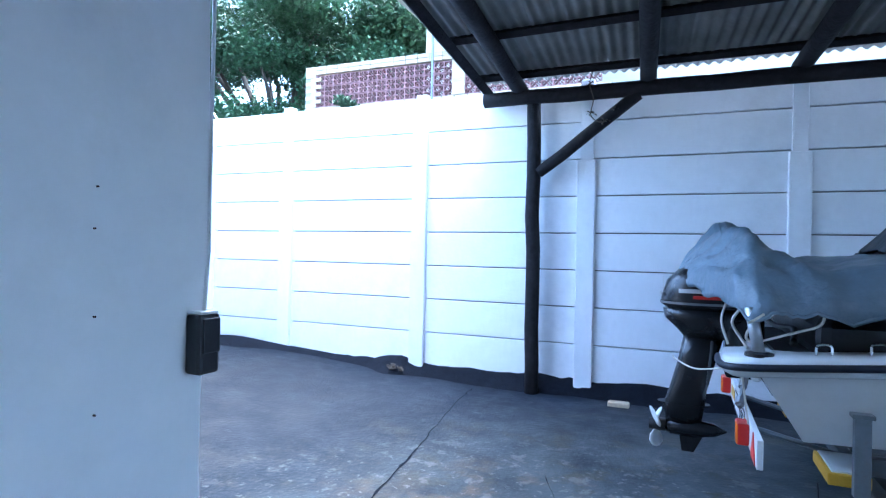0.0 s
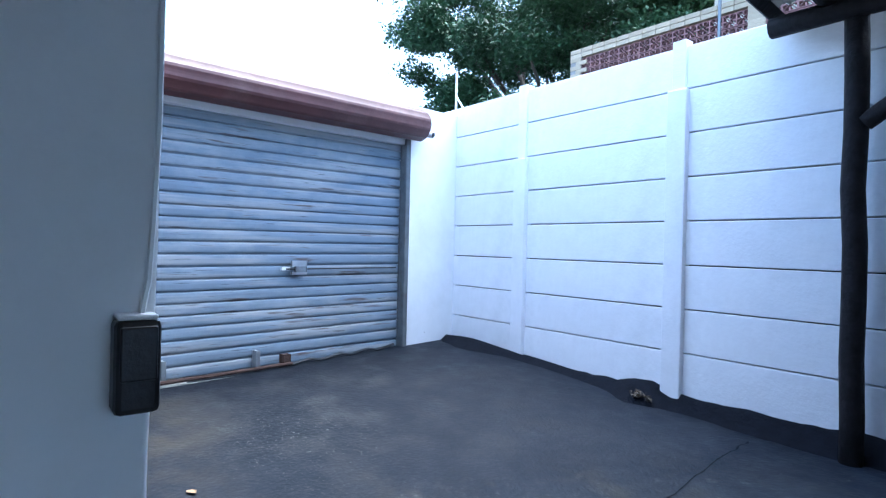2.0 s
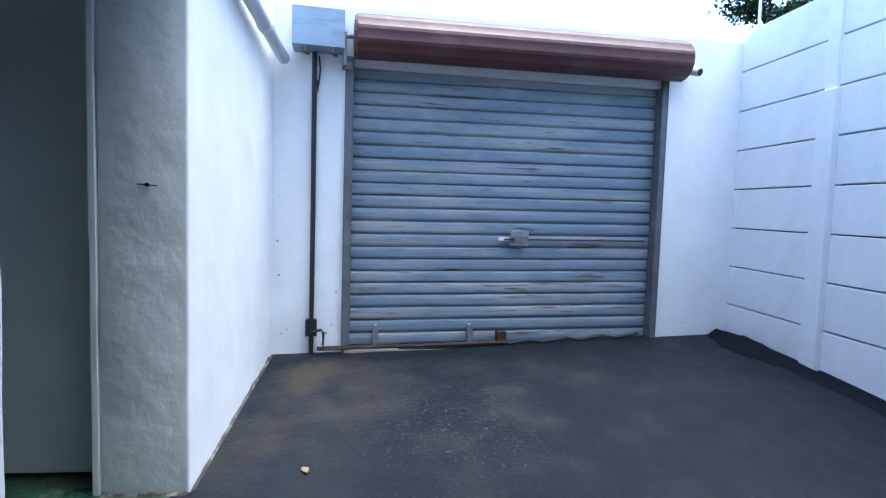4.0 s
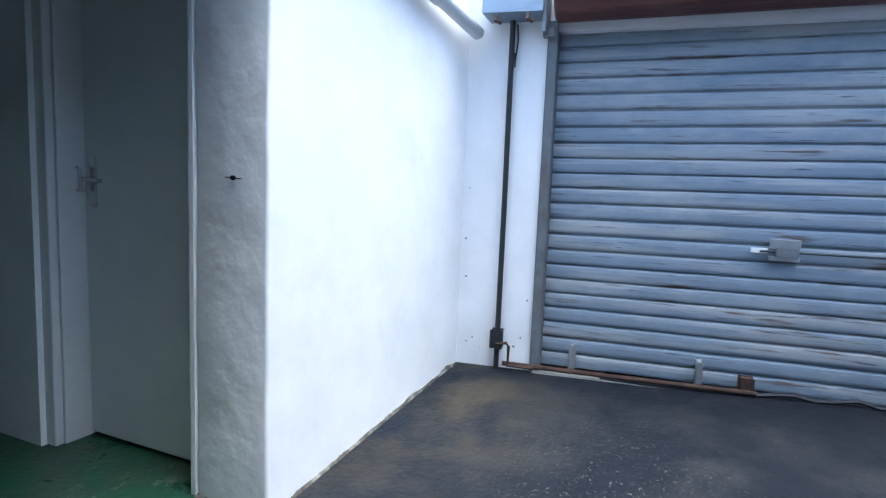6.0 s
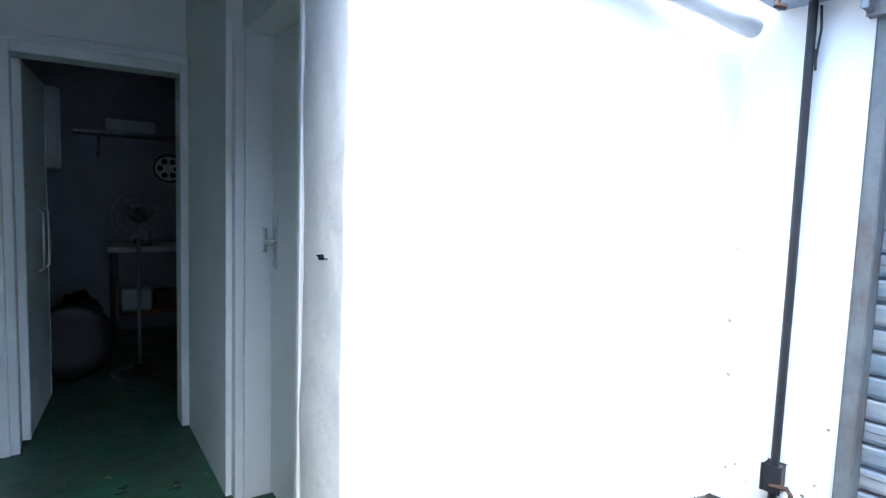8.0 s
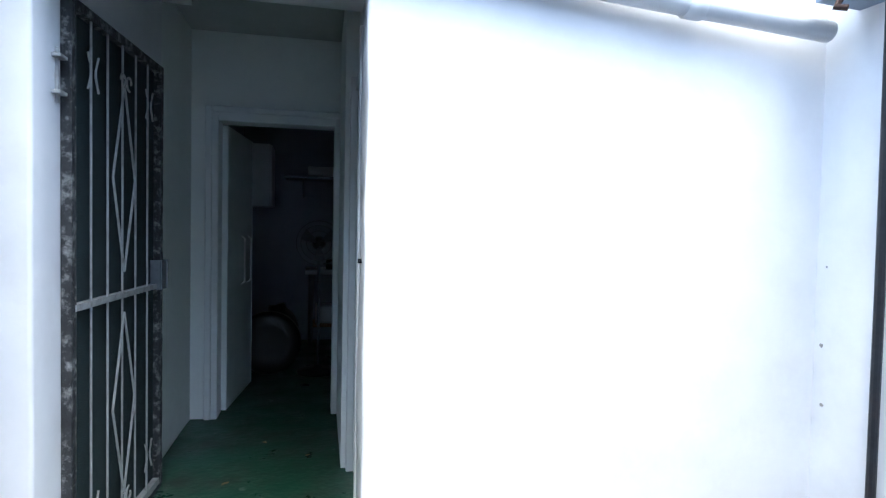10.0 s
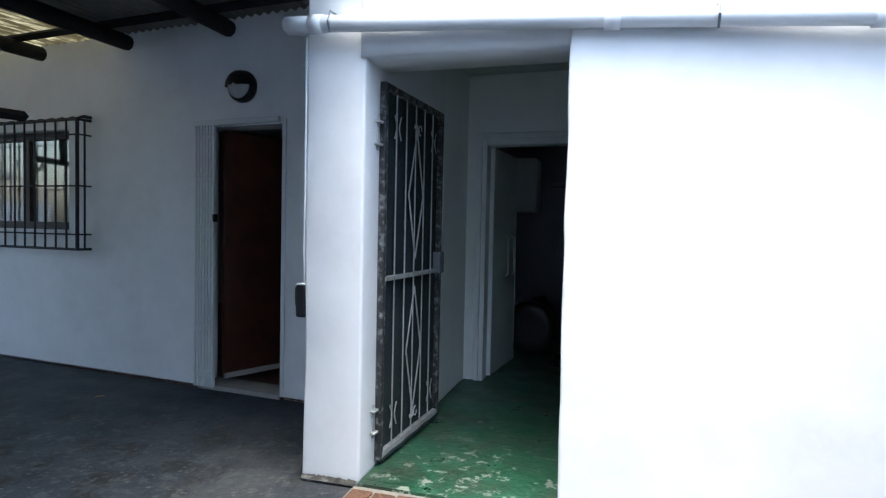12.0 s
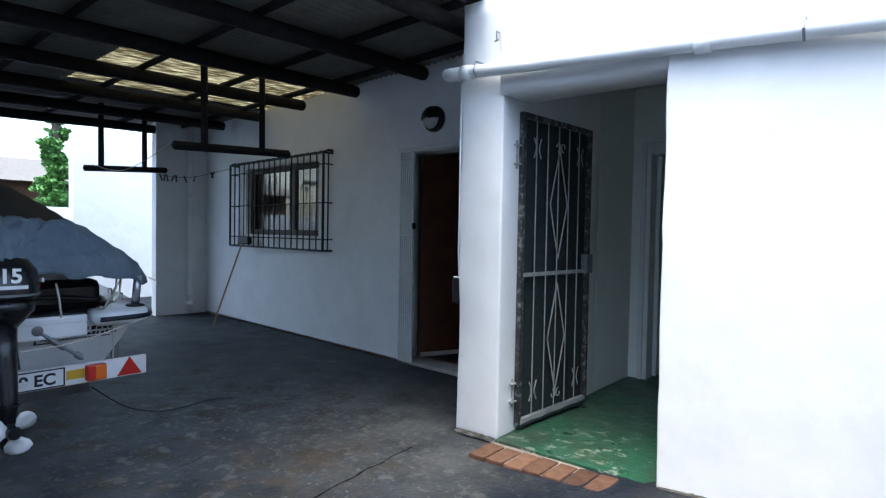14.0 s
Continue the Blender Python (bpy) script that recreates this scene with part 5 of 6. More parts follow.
text_part("9 EC", 0.092, PT, NAVY, tr, "plate_characters")
for sg in (-1, 1):
    b = B()
    box(b, 1.25, 4.6, BY + sg * 0.32 - 0.03, BY + sg * 0.32 + 0.03, 0.2, 0.28, I4, 0.005)
    part("chassis_beam", b, GREYSTEEL, tr)
    b = B()
    box(b, 1.08, 1.135, BY + sg * 0.785 - 0.02, BY + sg * 0.785 + 0.02, 0.25, 0.56, I4, 0.004)
    box(b, 1.07, 1.145, BY + sg * 0.785 - 0.026, BY + sg * 0.785 + 0.026, 0.555, 0.572, I4, 0.003)
    part("bunk_bracket", b, GREYSTEEL, tr, "grey steel bunk bracket")
    b = B()
    lathe(b, [(0.12, -0.07), (0.24, -0.075), (0.265, -0.04), (0.265, 0.04), (0.24, 0.075), (0.12, 0.07)], (2.7, BY + sg * 0.95, 0.235), "y", 24)
    wh = part("tyre", b, BLACKP, tr, "", True)
    b = B()
    lathe(b, [(0.13, -0.05), (0.12, -0.02), (0.05, 0.0), (0.05, 0.05), (0.13, 0.05)], (2.7, BY + sg * 0.95, 0.235), "y", 20)
    part("rim", b, ALU, tr)
b = B()
tube(b, [(2.7, BY - 0.95, 0.235), (2.7, BY + 0.95, 0.235)], 0.03)
part("trailer_axle", b, GREYSTEEL, tr)
for y in (-0.35, 0.35):
    b = B()
    tube(b, [(0.76, BY + y, 0.36), (1.26, BY + y * 0.9, 0.24)], 0.013, 6)
    part("board_arm", b, GREYSTEEL, tr)
b = B()
box(b, 1.2, 1.26, BY - 0.66, BY + 0.66, 0.14, 0.2, I4, 0.005)
part("cross_beam", b, GREYSTEEL, tr)
for sg in (-1, 1):
    b = B()
    box(b, 1.02, 1.17, BY + sg * 0.53 - 0.15, BY + sg * 0.53 + 0.15, 0.245, 0.295, I4, 0.006)
    part("cross_bunk", b, YELLOW, tr, "yellow painted bunk end")
    b = B()
    box(b, 1.035, 1.165, BY + sg * 0.53 - 0.135, BY + sg * 0.53 + 0.135, 0.294, 0.303, I4, 0.003)
    part("bunk_pad", b, PAPER, tr, "white pad on the yellow bunk")
b = B()
tube(b, [(4.5, BY, 0.24), (5.1, BY, 0.3)], 0.035, 4)
tube(b, [(4.9, BY, 0.3), (4.9, BY, -0.02)], 0.025)
part("drawbar", b, GREYSTEEL, tr)


def rope(pts, r, label):
    ob = part("rope", tube(B(), flow(pts), r, 6), ROPE, None, "", True)
    return tagged(ob, label, "rope")


rope([(0.7, BY - 0.64, 0.95), (0.665, BY - 0.62, 0.88), (0.70, BY - 0.59, 0.81), (0.73, BY - 0.58, 0.765)], 0.006, "white tie rope between cover and stern")
rope([(0.79, BY - 0.7, 0.94), (0.72, BY - 0.66, 0.84), (0.75, BY - 0.64, 0.8), (0.9, BY - 0.7, 0.86), (0.97, BY - 0.76, 0.9), (0.98, BY - 0.79, 0.96)], 0.006, "white tie rope below the cover's hem")
rope([(0.66, BY - 0.3, 0.94), (0.64, BY - 0.31, 0.85), (0.67, BY - 0.33, 0.74)], 0.006, "white tie rope beside the motor")
rope([(0.76, BY - 0.86, 0.94), (0.735, BY - 0.885, 0.925), (0.7, BY - 0.9, 0.905)], 0.005, "frayed rope end at the cover's corner")
rope([(0.42, MY - 0.05, 0.62), (0.43, MY - 0.08, 0.61), (0.52, BY - 0.4, 0.62), (0.62, BY - 0.79, 0.7)], 0.004, "thin cord from motor to stern corner")
rope([(0.7, BY - 0.62, 0.71), (0.72, BY - 0.63, 0.55), (0.735, BY - 0.63, 0.44)], 0.005, "thin cord tied to the light board")
tr_c = tube(B(), flow([(1.0, BY - 0.6, 0.22), (0.98, BY - 0.8, 0.05)] + [(x, y, ground_z(x, y) + 0.008) for x, y in ((0.95, 2.78), (0.92, 2.6), (0.97, 2.4), (0.9, 2.2))]), 0.0045, 6)
tagged(part("cable", tr_c, BLACKP, None), "black trailer cable lying on the ground", "cable")
b = B()
tube(b, [(0.765, BY - 0.24, 0.655), (0.715, BY - 0.46, 0.47)], 0.011, 8)
tube(b, [(0.75, BY - 0.3, 0.6), (0.733, BY - 0.37, 0.545)], 0.019, 8)
tube(b, [(0.722, BY - 0.42, 0.505), (0.715, BY - 0.45, 0.48)], 0.02, 8)
lathe(b, [(0.012, -0.02), (0.03, -0.014), (0.03, 0.014), (0.012, 0.02)], (0.765, BY - 0.235, 0.66), "x", 12)
part("turnbuckle", b, GREYSTEEL, boat, "grey steel tie-down turnbuckle")

# ---------- store room ----------
wb = thing("workbench", "workbench in the dark store room", "workbench", (-2.3, -3.0, 0.0))
b = B()
box(b, -2.95, -1.84, -3.28, -2.75, 0.79, 0.84, I4, 0.006)
part("tabletop", b, PAPER, wb)
for x in (-2.9, -1.9):
    for y in (-3.22, -2.8):
        b = B()
        tube(b, [(x, y, -0.02), (x, y, 0.79)], 0.025, 8)
        part("leg", b, GREYSTEEL, wb)
b = B()
box(b, -2.9, -1.9, -3.2, -2.85, 0.2, 0.23, I4, 0.004)
part("shelf", b, WOOD, wb)
bv = thing("bench_vice", "dark bench vice on the workbench", "vice", (-2.1, -2.85, 0.84))
b = B()
box(b, -2.2, -2.06, -2.95, -2.8, 0.84, 0.95, I4, 0.02)
part("body", b, DARKSTEEL, bv)
b = B()
tube(b, [(-2.13, -2.8, 0.92), (-2.13, -2.6, 0.92)], 0.018)
tube(b, [(-2.23, -2.61, 0.92), (-2.03, -2.61, 0.92)], 0.008)
part("screw_handle", b, GREYSTEEL, bv)
sh = thing("wall_shelf", "long shelf high on the store room wall", "shelf", (-2.2, -3.2, 1.85))
b = B()
box(b, -3.1, -1.6, -3.29, -2.95, 1.84, 1.87, I4, 0.004)
part("board", b, GREYSTEEL, sh)
for x in (-2.9, -1.8):
    b = B()
    tube(b, [(x, -3.29, 1.65), (x, -2.98, 1.84)], 0.012, 6)
    part("bracket", b, GREYSTEEL, sh)
b = B()
box(b, -2.25, -1.85, -3.2, -2.98, 1.871, 1.98, I4, 0.008)
tagged(part("storage_box", b, PAPER, None), "pale cardboard box on the wall shelf", "box")
wr = thing("hose_reel", "round perforated reel hung on the wall", "reel", (-2.4, -3.25, 1.55))
b = B()
lathe(b, [(0.14, 0.0), (0.14, 0.03), (0.125, 0.035), (0.125, 0.0)], (-2.4, -3.28, 1.57), "y", 24)
part("rim", b, BLACKP, wr)
b = B()
lathe(b, [(0.12, 0.01), (0.12, 0.025)], (-2.4, -3.28, 1.57), "y", 24)
part("disc", b, PAPER, wr, "pale disc")
for k in range(6):
    a = k * math.pi / 3
    b = B()
    lathe(b, [(0.028, 0.02), (0.028, 0.028)], (-2.4 + 0.075 * math.cos(a), -3.28, 1.57 + 0.075 * math.sin(a)), "y", 12)
    part("hole", b, BLACKP, wr)
wc = thing("wall_cabinet", "small white wall cabinet in the store", "cabinet", (-1.35, -2.3, 1.5))
b = B()
box(b, -1.5, -0.99, -2.75, -2.35, 1.5, 2.12, I4, 0.006)
part("body", b, PAPER, wc)
b = B()
box(b, -1.518, -1.502, -2.74, -2.36, 1.51, 2.11, I4, 0.004)
part("door", b, PAPER, wc)
bb_ = B()
bmesh.ops.create_icosphere(bb_, subdivisions=3, radius=1)
for v in bb_.verts:
    d = 1 + 0.25 * noise.noise(v.co * 1.7)
    v.co = Vector((-1.62 + v.co.x * 0.17 * d, -2.2 + v.co.y * 0.2 * d, max(-0.022, 0.24 + v.co.z * 0.3 * d)))
tagged(part("bag", bb_, BLACKP, None, "", True), "dark slumped bag on the store room floor", "bag")

pf = thing("pedestal_fan", "dark pedestal fan on a thin pole in the store", "fan", (-1.99, -1.75, -0.024))
b = B()
lathe(b, [(0.19, -0.024), (0.185, -0.004), (0.05, 0.012), (0.025, 0.04)], (-1.99, -1.75, 0), "z", 24)
part("base", b, BLACKP, pf, "", True)
b = B()
tube(b, [(-1.99, -1.75, 0.02), (-1.99, -1.75, 1.1)], 0.014, 10)
part("pole", b, GREYSTEEL, pf)
b = B()
lathe(b, [(0.03, -0.1), (0.06, -0.08), (0.065, 0.0), (0.04, 0.03)], (-1.99, -1.72, 1.16), "y", 16)
part("motor_housing", b, BLACKP, pf, "", True)
for rr in (0.06, 0.11, 0.16, 0.2):
    b = B()
    tube(b, [(-1.99 + rr * math.cos(t), -1.66 + 0.03 * (1 - rr / 0.2), 1.16 + rr * math.sin(t)) for t in [2 * math.pi * k / 28 for k in range(29)]], 0.004, 5)
    part("guard_ring", b, GREYSTEEL, pf)
for k in range(3):
    b = B()
    a = radians(30 + 120 * k)
    ring = [Vector((-1.99 + q * math.cos(a + e), -1.69 + 0.02 * w, 1.16 + q * math.sin(a + e))) for q, e, w in ((0.03, -0.5, 1), (0.16, -0.35, 1), (0.17, 0.3, -1), (0.03, 0.5, -1))]
    loft(b, [ring, [p + Vector((0, 0.004, 0)) for p in ring]])
    part("fan_blade", b, GREYSTEEL, pf)
for x0, x1, z0, z1, mt, lab in ((-2.86, -2.5, 0.231, 0.46, PAPER, "pale cardboard box on the bench's lower shelf"), (-2.45, -2.24, 0.231, 0.4, WOOD, "brown carton on the bench's lower shelf"), (-2.2, -1.95, 0.231, 0.43, PAPER, "pale tin on the bench's lower shelf")):
    b = B()
    box(b, x0, x1, -3.15, -2.9, z0, z1, I4, 0.012)
    tagged(part("storage_box", b, mt, None), lab, "box")
sw = thing("spare_wheel", "dark spare wheel leaning in the store room", "wheel", (-1.55, -1.95, -0.024))
b = B()
lathe(b, [(0.15, -0.06), (0.25, -0.075), (0.28, -0.04), (0.28, 0.04), (0.25, 0.075), (0.15, 0.06)], (-1.56, -1.75, 0.257), "y", 28)
part("tyre", b, BLACKP, sw, "", True)
b = B()
lathe(b, [(0.155, -0.04), (0.14, 0.0), (0.05, 0.02), (0.05, 0.04), (0.155, 0.04)], (-1.56, -1.75, 0.257), "y", 20)
part("rim", b, DARKSTEEL, sw)

def leaf_crown(name, blobs, count, size, material, parent, seed):
    """Many small leaves scattered in clumps."""
    rnd = random.Random(seed)
    verts, faces = [], []
    tot = sum(r ** 2 for *_, r in blobs)
    for cx, cy, cz, r in blobs:
        for _ in range(int(count * r * r / tot)):
            d = Vector((rnd.gauss(0, 1), rnd.gauss(0, 1), rnd.gauss(0, 1))).normalized()
            rr = r * (rnd.random() ** 0.45) * (0.75 + 0.5 * noise.noise(d * 2 + Vector((cx, cy, cz))))
            p = Vector((cx, cy, cz)) + Vector((d.x, d.y, d.z * 0.6)) * rr
            q = Euler((rnd.uniform(-1, 1), rnd.uniform(-1, 1), rnd.uniform(0, 6.3))).to_matrix()
            s = size * rnd.uniform(0.6, 1.3)
            n0 = len(verts)
            for v in ((-1, 0, 0), (0, -0.45, 0.1), (1, 0, 0), (0, 0.45, 0.1)):
                verts.append(p + q @ (Vector(v) * s))
            faces.append((n0, n0 + 1, n0 + 2, n0 + 3))
    me = bpy.data.meshes.new(name)
    me.from_pydata([tuple(v) for v in verts], [], faces)
    me.materials.append(material)
    ob = new(name, me)
    ob.parent = parent
    ob.matrix_parent_inverse = parent.matrix_basis.inverted()
    return ob


# ---------- carport clutter ----------
br = thing("broom", "thin wooden broom stick leaning against the window cage", "broom", (4.17, 0.6, 0.0))
b = B()
tube(b, [(4.17, 0.6, -0.05), (3.97, 0.3, 1.06)], 0.011, 8)
part("stick", b, WOOD, br)
b = B()
box(b, 3.84, 4.1, 0.22, 0.29, 1.06, 1.16, I4, 0.02)
part("head", b, DARKSTEEL, br)
line_a = [Vector((4.63, 1.13, 1.97)), Vector((4.48, 0.76, 1.96)), HA @ Vector((3.97, 0.12, 2.13))]
line_b = [raf(2, 0.6) + Vector((0.33, 0, -0.66)), Vector((3.0, 2.2, 1.84)), raf(5, 0.64) + Vector((0.06, 0, -0.66))]
for pts in (line_a, line_b):
    tagged(part("washing_line", tube(B(), flow(pts), 0.003, 5), BLACKP, None), "thin dark washing line strung below the carport", "line")
for i, (k, f) in enumerate(((0, 0.06), (0, 0.2), (0, 0.26), (0, 0.48), (0, 0.54), (0, 0.8), (1, 0.1), (1, 0.5), (1, 0.56))):
    p = line_a[k].lerp(line_a[k + 1], f)
    b = B()
    box(b, -0.009, 0.009, -0.008, 0.008, -0.08, 0.014, Matrix.Translation(p) @ pose(0, 0, 0, 12 * ((i * 3) % 5 - 2), 10 * ((i * 2) % 3 - 1), 0), 0.002)
    tagged(part("clothes_peg", b, DARKSTEEL, None), "small dark clothes peg on the washing line", "peg", "pegs on the line")
b = B()
tube(b, [(-1.11, 1.62, 2.52), (-1.11, 1.66, 2.52), (-1.112, 1.662, 2.46), (-1.12, 1.69, 2.45), (-1.14, 1.68, 2.46)], 0.005, 6)
tagged(part("wall_hook", b, GREYSTEEL, None), "small bent wire hook in the white wall", "hook")
dn = thing("downpipe", "white downpipe in the house corner", "pipe", HA @ Vector((5.0, 0.28, 0.05)))
b = B()
tube(b, flow([HA @ Vector((4.96, 0.3, 0.08)), HA @ Vector((5.0, 0.28, 0.13)), HA @ Vector((5.03, 0.27, 0.22)), HA @ Vector((5.03, 0.27, 2.8))], 4), 0.045, 12)
part("pipe", b, PLASTER, dn, "", True)
for z in (0.2, 1.7):
    b = B()
    tube(b, [HA @ Vector((5.03, 0.27, z)), HA @ Vector((5.03, 0.27, z + 0.07))], 0.053, 12)
    part("socket", b, PLASTER, dn, "", True)
bk = B()
box(bk, -0.06, 0.1, 4.93, 5.0, -0.02, 0.03, I4, 0.012)
tagged(part("brick", bk, BRICKCREAM, None), "loose pale broken brick on the ground by the wall", "brick")


def dead_leaf(x, y, z, s, a):
    bb = B()
    pts = [(-1, 0, 0), (-0.4, 0.45, 0.1), (0.5, 0.4, 0.25), (1, 0, 0.1), (0.5, -0.4, 0.2), (-0.4, -0.45, 0.05)]
    bb.faces.new([bb.verts.new(pose(x, y, z, 0, 0, a) @ (Vector(p) * s)) for p in pts])
    ob = part("dead_leaf", bb, WOOD, None)
    ob.modifiers.new("thick", "SOLIDIFY").thickness = 0.001
    tagged(ob, "curled dry brown leaf on the ground", "leaf", "dry leaves")


for x, y, z, s, a in ((-2.3, 2.09, 0, 0.035, 20), (-1.55, 0.56, -0.012, 0.028, 60), (-1.69, 0.01, -0.012, 0.02, 130), (1.34, 0.88, 0, 0.04, 75), (-1.95, 0.25, -0.012, 0.02, 45)):
    dead_leaf(x, y, (ground_z(x, y) + 0.005) if z == 0 else z, s, a)
weed = thing("weed", "small dry weed at the foot of the precast wall", "weed", (-1.98, 5.02, 0.05))
leaf_crown("foliage", [(-1.98, 5.02, 0.1, 0.06), (-1.9, 5.03, 0.08, 0.04)], 160, 0.014, BARK, weed, 21)

cr = thing("dry_creeper", "thin dry creeper twined over the carport brace", "creeper", (-0.22, 4.93, 2.45))
b = B()
tube(b, flow([(-0.22, 4.925, 2.6), (-0.24, 4.92, 2.5), (-0.21, 4.925, 2.38), (-0.23, 4.94, 2.26), (-0.16, 4.95, 2.2), (-0.1, 4.95, 2.22)]), 0.004, 5)
part("stem", b, BARK, cr, "", True)
leaf_crown("foliage", [(-0.23, 4.92, 2.5, 0.05), (-0.22, 4.93, 2.27, 0.05), (-0.12, 4.94, 2.2, 0.06), (-0.06, 4.94, 2.3, 0.04)], 70, 0.014, BARK, cr, 31)

# ---------- beyond the walls ----------
b = B()
box(b, 8.2, 8.4, -1.5, 0.98, -0.1, 2.9)
struct("wall_east", b, PLASTER, "bright white wall past the carport")
b = B()
box(b, 12.0, 12.2, -1.5, 5.3, -0.1, 1.7)
struct("wall_gate_east", b, PLASTER)

bal = tagged(thing("neighbour_house", "cream house with a brick and breeze-block balcony wall", "house", (-3, 9.5, 0)), "", "", "", "")
b = B()
box(b, -3.88, 6.0, 9.7, 14, -0.1, 5.25)
part("wall", b, CREAM, bal, "cream painted wall")
b = B()
box(b, -3.93, 6.4, 8.58, 14.4, 5.25, 5.4)
part("roof", b, CREAM, bal, "pale flat roof overhang")
b = B()
box(b, -5.9, 6.0, 8.96, 9.14, -0.1, 3.62)
box(b, -5.9, -5.68, 8.91, 9.14, 3.62, 4.36)
part("balcony_base", b, CONCRETE, bal)
b = B()
box(b, -5.7, 1.0, 9.0, 9.1, 3.62, 3.66)
part("balcony_mortar", b, CONCRETE, bal)
me_bb = finish(box(B(), -0.108, 0.108, 0, 0.1, 0, 0.066, I4, 0.004), "brick", BRICKCREAM)


def course(x0, x1, z):
    x = x0
    while x < x1 - 0.02:
        piece("brick", me_bb, bal, bal.matrix_basis.inverted() @ pose(x + 0.11, 8.9, z))
        x += 0.224


for z in (3.62, 4.28, 4.354):
    course(-5.9, -0.6, z + 0.004)
for k in range(9):
    course(-5.9 + (0.11 if k % 2 else 0), -5.7, 3.70 + 0.0655 * k)
    course(-3.04, -2.83, 3.70 + 0.0655 * k)
bbm = B()
S, NC = 0.178, 18
cell, grid = S / NC, {}


def solid(i, k):
    """Where the pierced block has clay: rim, diagonals and a petal in each side."""
    u, w = (i + 0.5) / NC * 2 - 1, (k + 0.5) / NC * 2 - 1
    if max(abs(u), abs(w)) > 0.9 or abs(abs(u) - abs(w)) < 0.09:
        return True
    a, c = (abs(u), abs(w)) if abs(u) > abs(w) else (abs(w), abs(u))
    return c < 0.06 and a > 0.45


def corner(i, y, k):
    if (i, y, k) not in grid:
        grid[i, y, k] = bbm.verts.new((i * cell, y, k * cell))
    return grid[i, y, k]


for i in range(NC):
    for k in range(NC):
        if not solid(i, k):
            continue
        for y in (0.02, 0.1):
            bbm.faces.new([corner(i + a, y, k + c) for a, c in ((0, 0), (1, 0), (1, 1), (0, 1))])
        for di, dk, e0, e1 in ((-1, 0, (0, 0), (0, 1)), (1, 0, (1, 0), (1, 1)), (0, -1, (0, 0), (1, 0)), (0, 1, (0, 1), (1, 1))):
            if not (0 <= i + di < NC and 0 <= k + dk < NC and solid(i + di, k + dk)):
                bbm.faces.new([corner(i + e0[0], 0.02, k + e0[1]), corner(i + e1[0], 0.02, k + e1[1]), corner(i + e1[0], 0.1, k + e1[1]), corner(i + e0[0], 0.1, k + e0[1])])
me_bz = finish(bbm, "breeze_block", BREEZE)
for x0, cnt in ((-5.68, 15), (-2.82, 12)):
    for i in range(cnt):
        if x0 + i * S > -3.06 - S * 0.2 and x0 < -5:
            continue
        for k in range(3):
            piece("breeze_block", me_bz, bal, bal.matrix_basis.inverted() @ pose(x0 + i * S, 8.9, 3.70 + 0.19 * k))
b = B()
tube(b, [(-3.3, 8.7, 3.4), (-3.3, 8.7, 4.75)], 0.02, 6)
tagged(part("aerial_mast", b, GREYSTEEL, None), "thin grey mast beside the balcony wall", "mast")
b = B()
tube(b, [(-5.2, 5.9, -0.1), (-5.2, 5.9, 3.3)], 0.015, 6)
tube(b, [(-5.2, 5.9, 3.0), (-4.7, 5.8, 2.5)], 0.012, 6)
tagged(part("fence_bracket", b, PVC, None), "thin white stay post above the wall corner", "post")


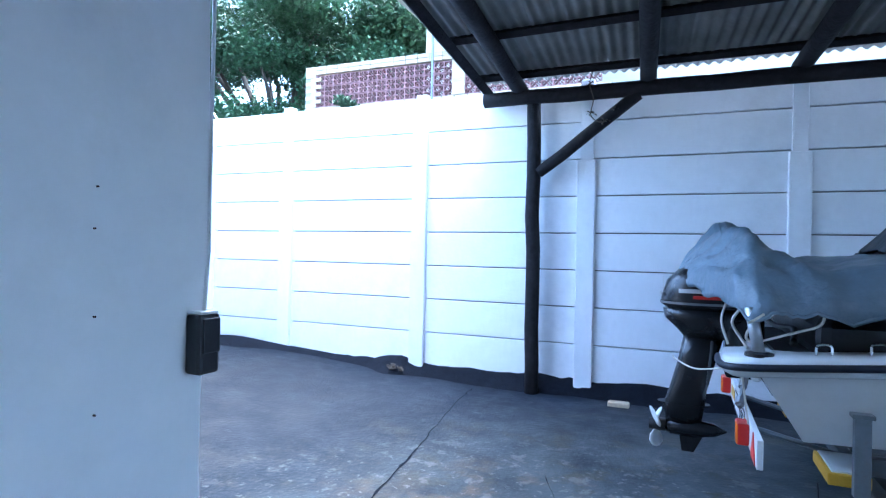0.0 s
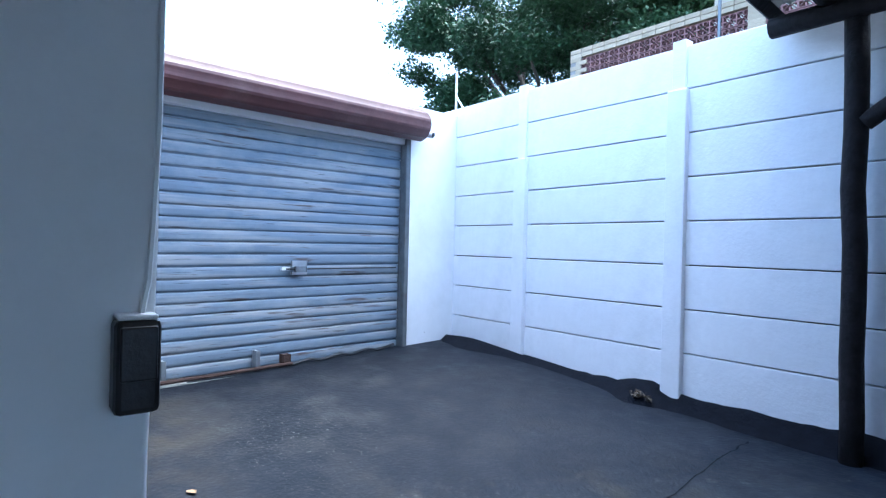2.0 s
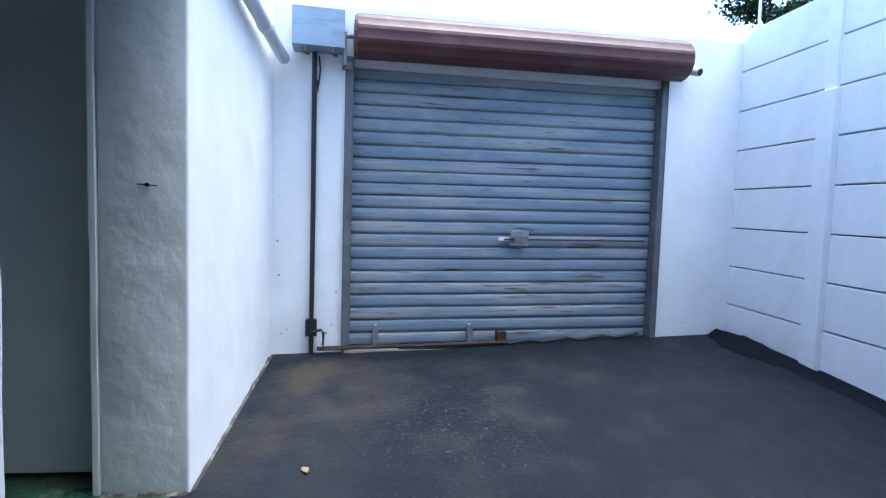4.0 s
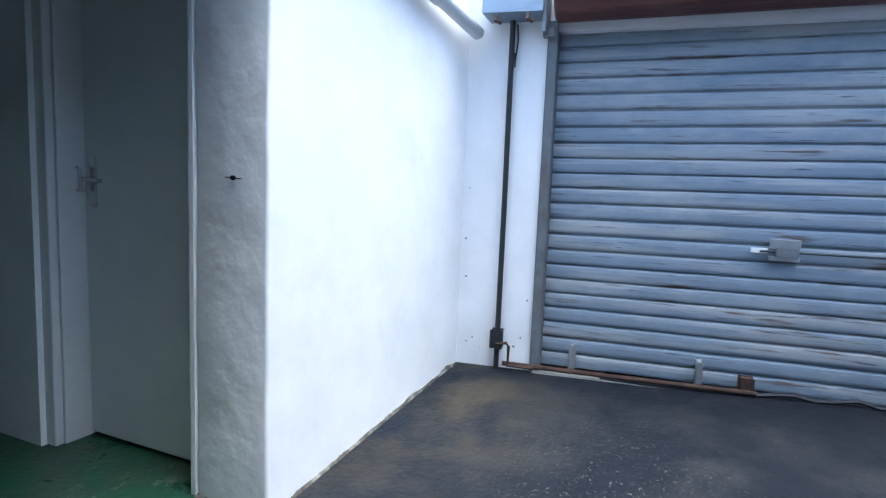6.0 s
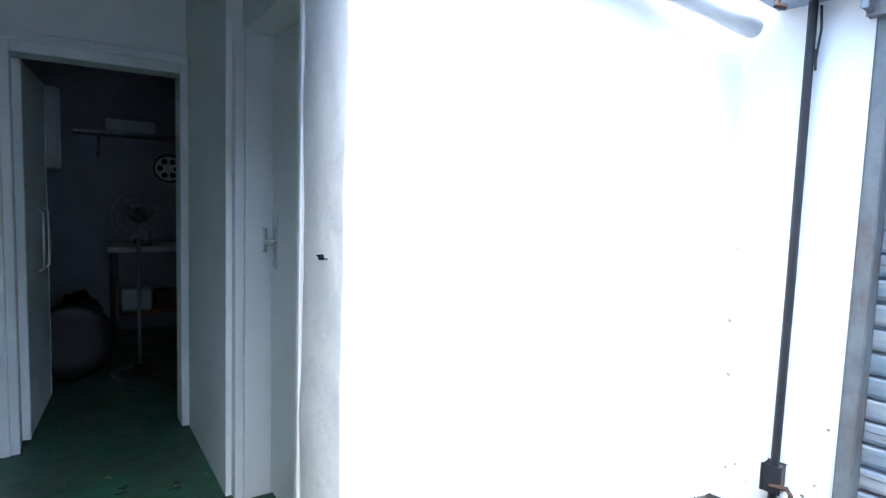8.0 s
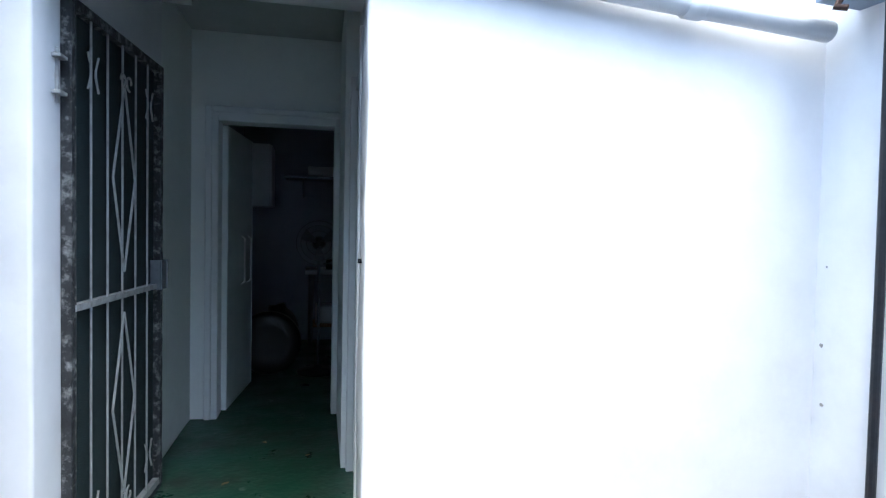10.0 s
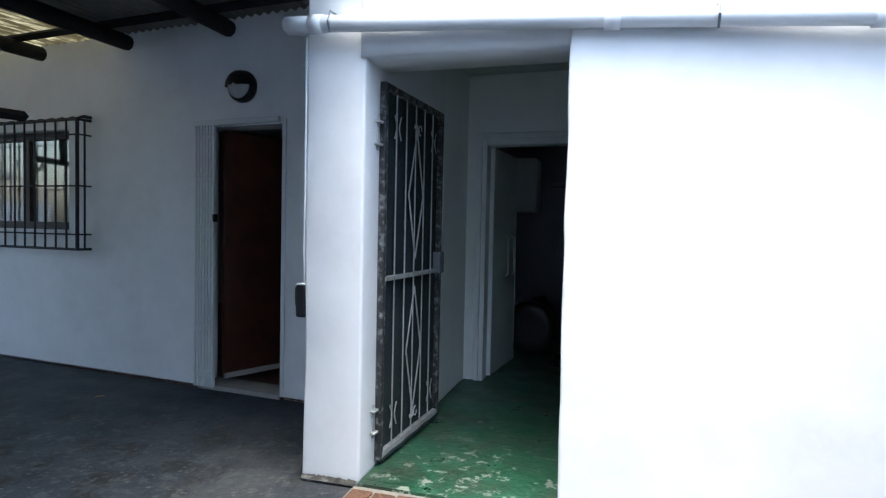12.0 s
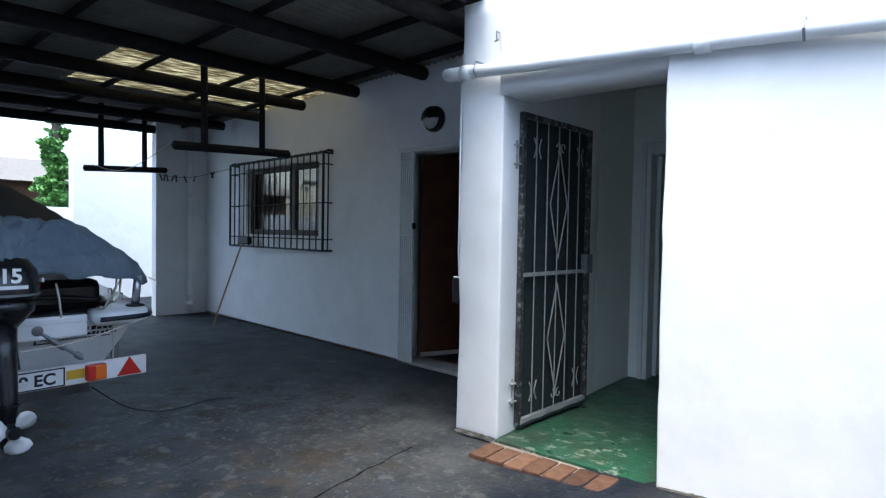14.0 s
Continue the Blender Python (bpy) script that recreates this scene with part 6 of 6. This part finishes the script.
tree = thing("tree", "large dark green spreading tree behind the wall", "tree", (-9.5, 12.5, 0))
rnd = random.Random(5)
b = B()
log(b, (-9.5, 12.5, -0.1), (-9.3, 12.4, 3.4), 0.28, 4, wob=0.05)
part("trunk", b, BARK, tree, "", True)
blobs = []
for i in range(130):
    a, r = rnd.uniform(0, 6.28), 4.6 * math.sqrt(rnd.uniform(0.02, 1))
    x, y = -9.6 + r * math.cos(a), 12.6 + r * 0.8 * math.sin(a)
    z = 4.2 + 0.9 * rnd.choice((0, 1, 2, 3, 4, 5)) + rnd.uniform(-0.25, 0.25) - 0.12 * r
    blobs.append((x, y, z, rnd.uniform(0.7, 1.3)))
for x, y, z, r in blobs[:30]:
    b = B()
    s = Vector((-9.3, 12.4, rnd.uniform(2.6, 3.6)))
    e = Vector((x, y, z))
    m1 = s.lerp(e, 0.5) + Vector((rnd.uniform(-0.4, 0.4), rnd.uniform(-0.4, 0.4), 0.2))
    tube(b, [s, s.lerp(m1, 0.5) + Vector((0, 0, 0.1)), m1, m1.lerp(e, 0.6) + Vector((0.1, 0, -0.1)), e], 0.1, 7, True, 0.02)
    part("limb", b, BARK, tree, "", True)
leaf_crown("crown", blobs, 240000, 0.06, LEAF, tree, 3)
shrub = thing("shrub", "small green shrub growing on top of the balcony ledge", "shrub", (-5.0, 8.7, 3.5))
leaf_crown("foliage", [(-5.0, 8.75, 3.72, 0.22), (-4.88, 8.75, 3.66, 0.16)], 900, 0.035, LEAF, shrub, 9)
cyp = thing("cypress", "bright green cypress past the carport", "tree", (14, -0.5, 0))
b = B()
log(b, (14, -0.5, -0.1), (14, -0.5, 4.6), 0.1, 2)
part("trunk", b, BARK, cyp)
leaf_crown("crown", [(14 + 0.1 * (k % 2), -0.5 + 0.12 * ((k * 7) % 3 - 1), 0.6 + 0.34 * k, 0.7 - 0.04 * k) for k in range(13)], 40000, 0.06, LEAF2, cyp, 12)
nh = thing("far_house", "low neighbour house with a grey tiled roof", "house", (20, 1, 0))
b = B()
box(b, 18, 26, -5, 7, -0.1, 2.6)
part("wall", b, BRICKRED, nh, "red-brown brick wall")
b = B()
prism(b, [(17.4, 0), (26.6, 0), (22.0, 1.1)], -5.6, 7.6, Matrix(((1, 0, 0, 0), (0, 0, 1, 0), (0, 1, 0, 2.6), (0, 0, 0, 1))))
part("roof", b, TILE, nh, "grey tiled roof")

# ---------- pieces of the setting ----------
for nm, me, par, m in PIECES:
    piece(nm, me, par, m)
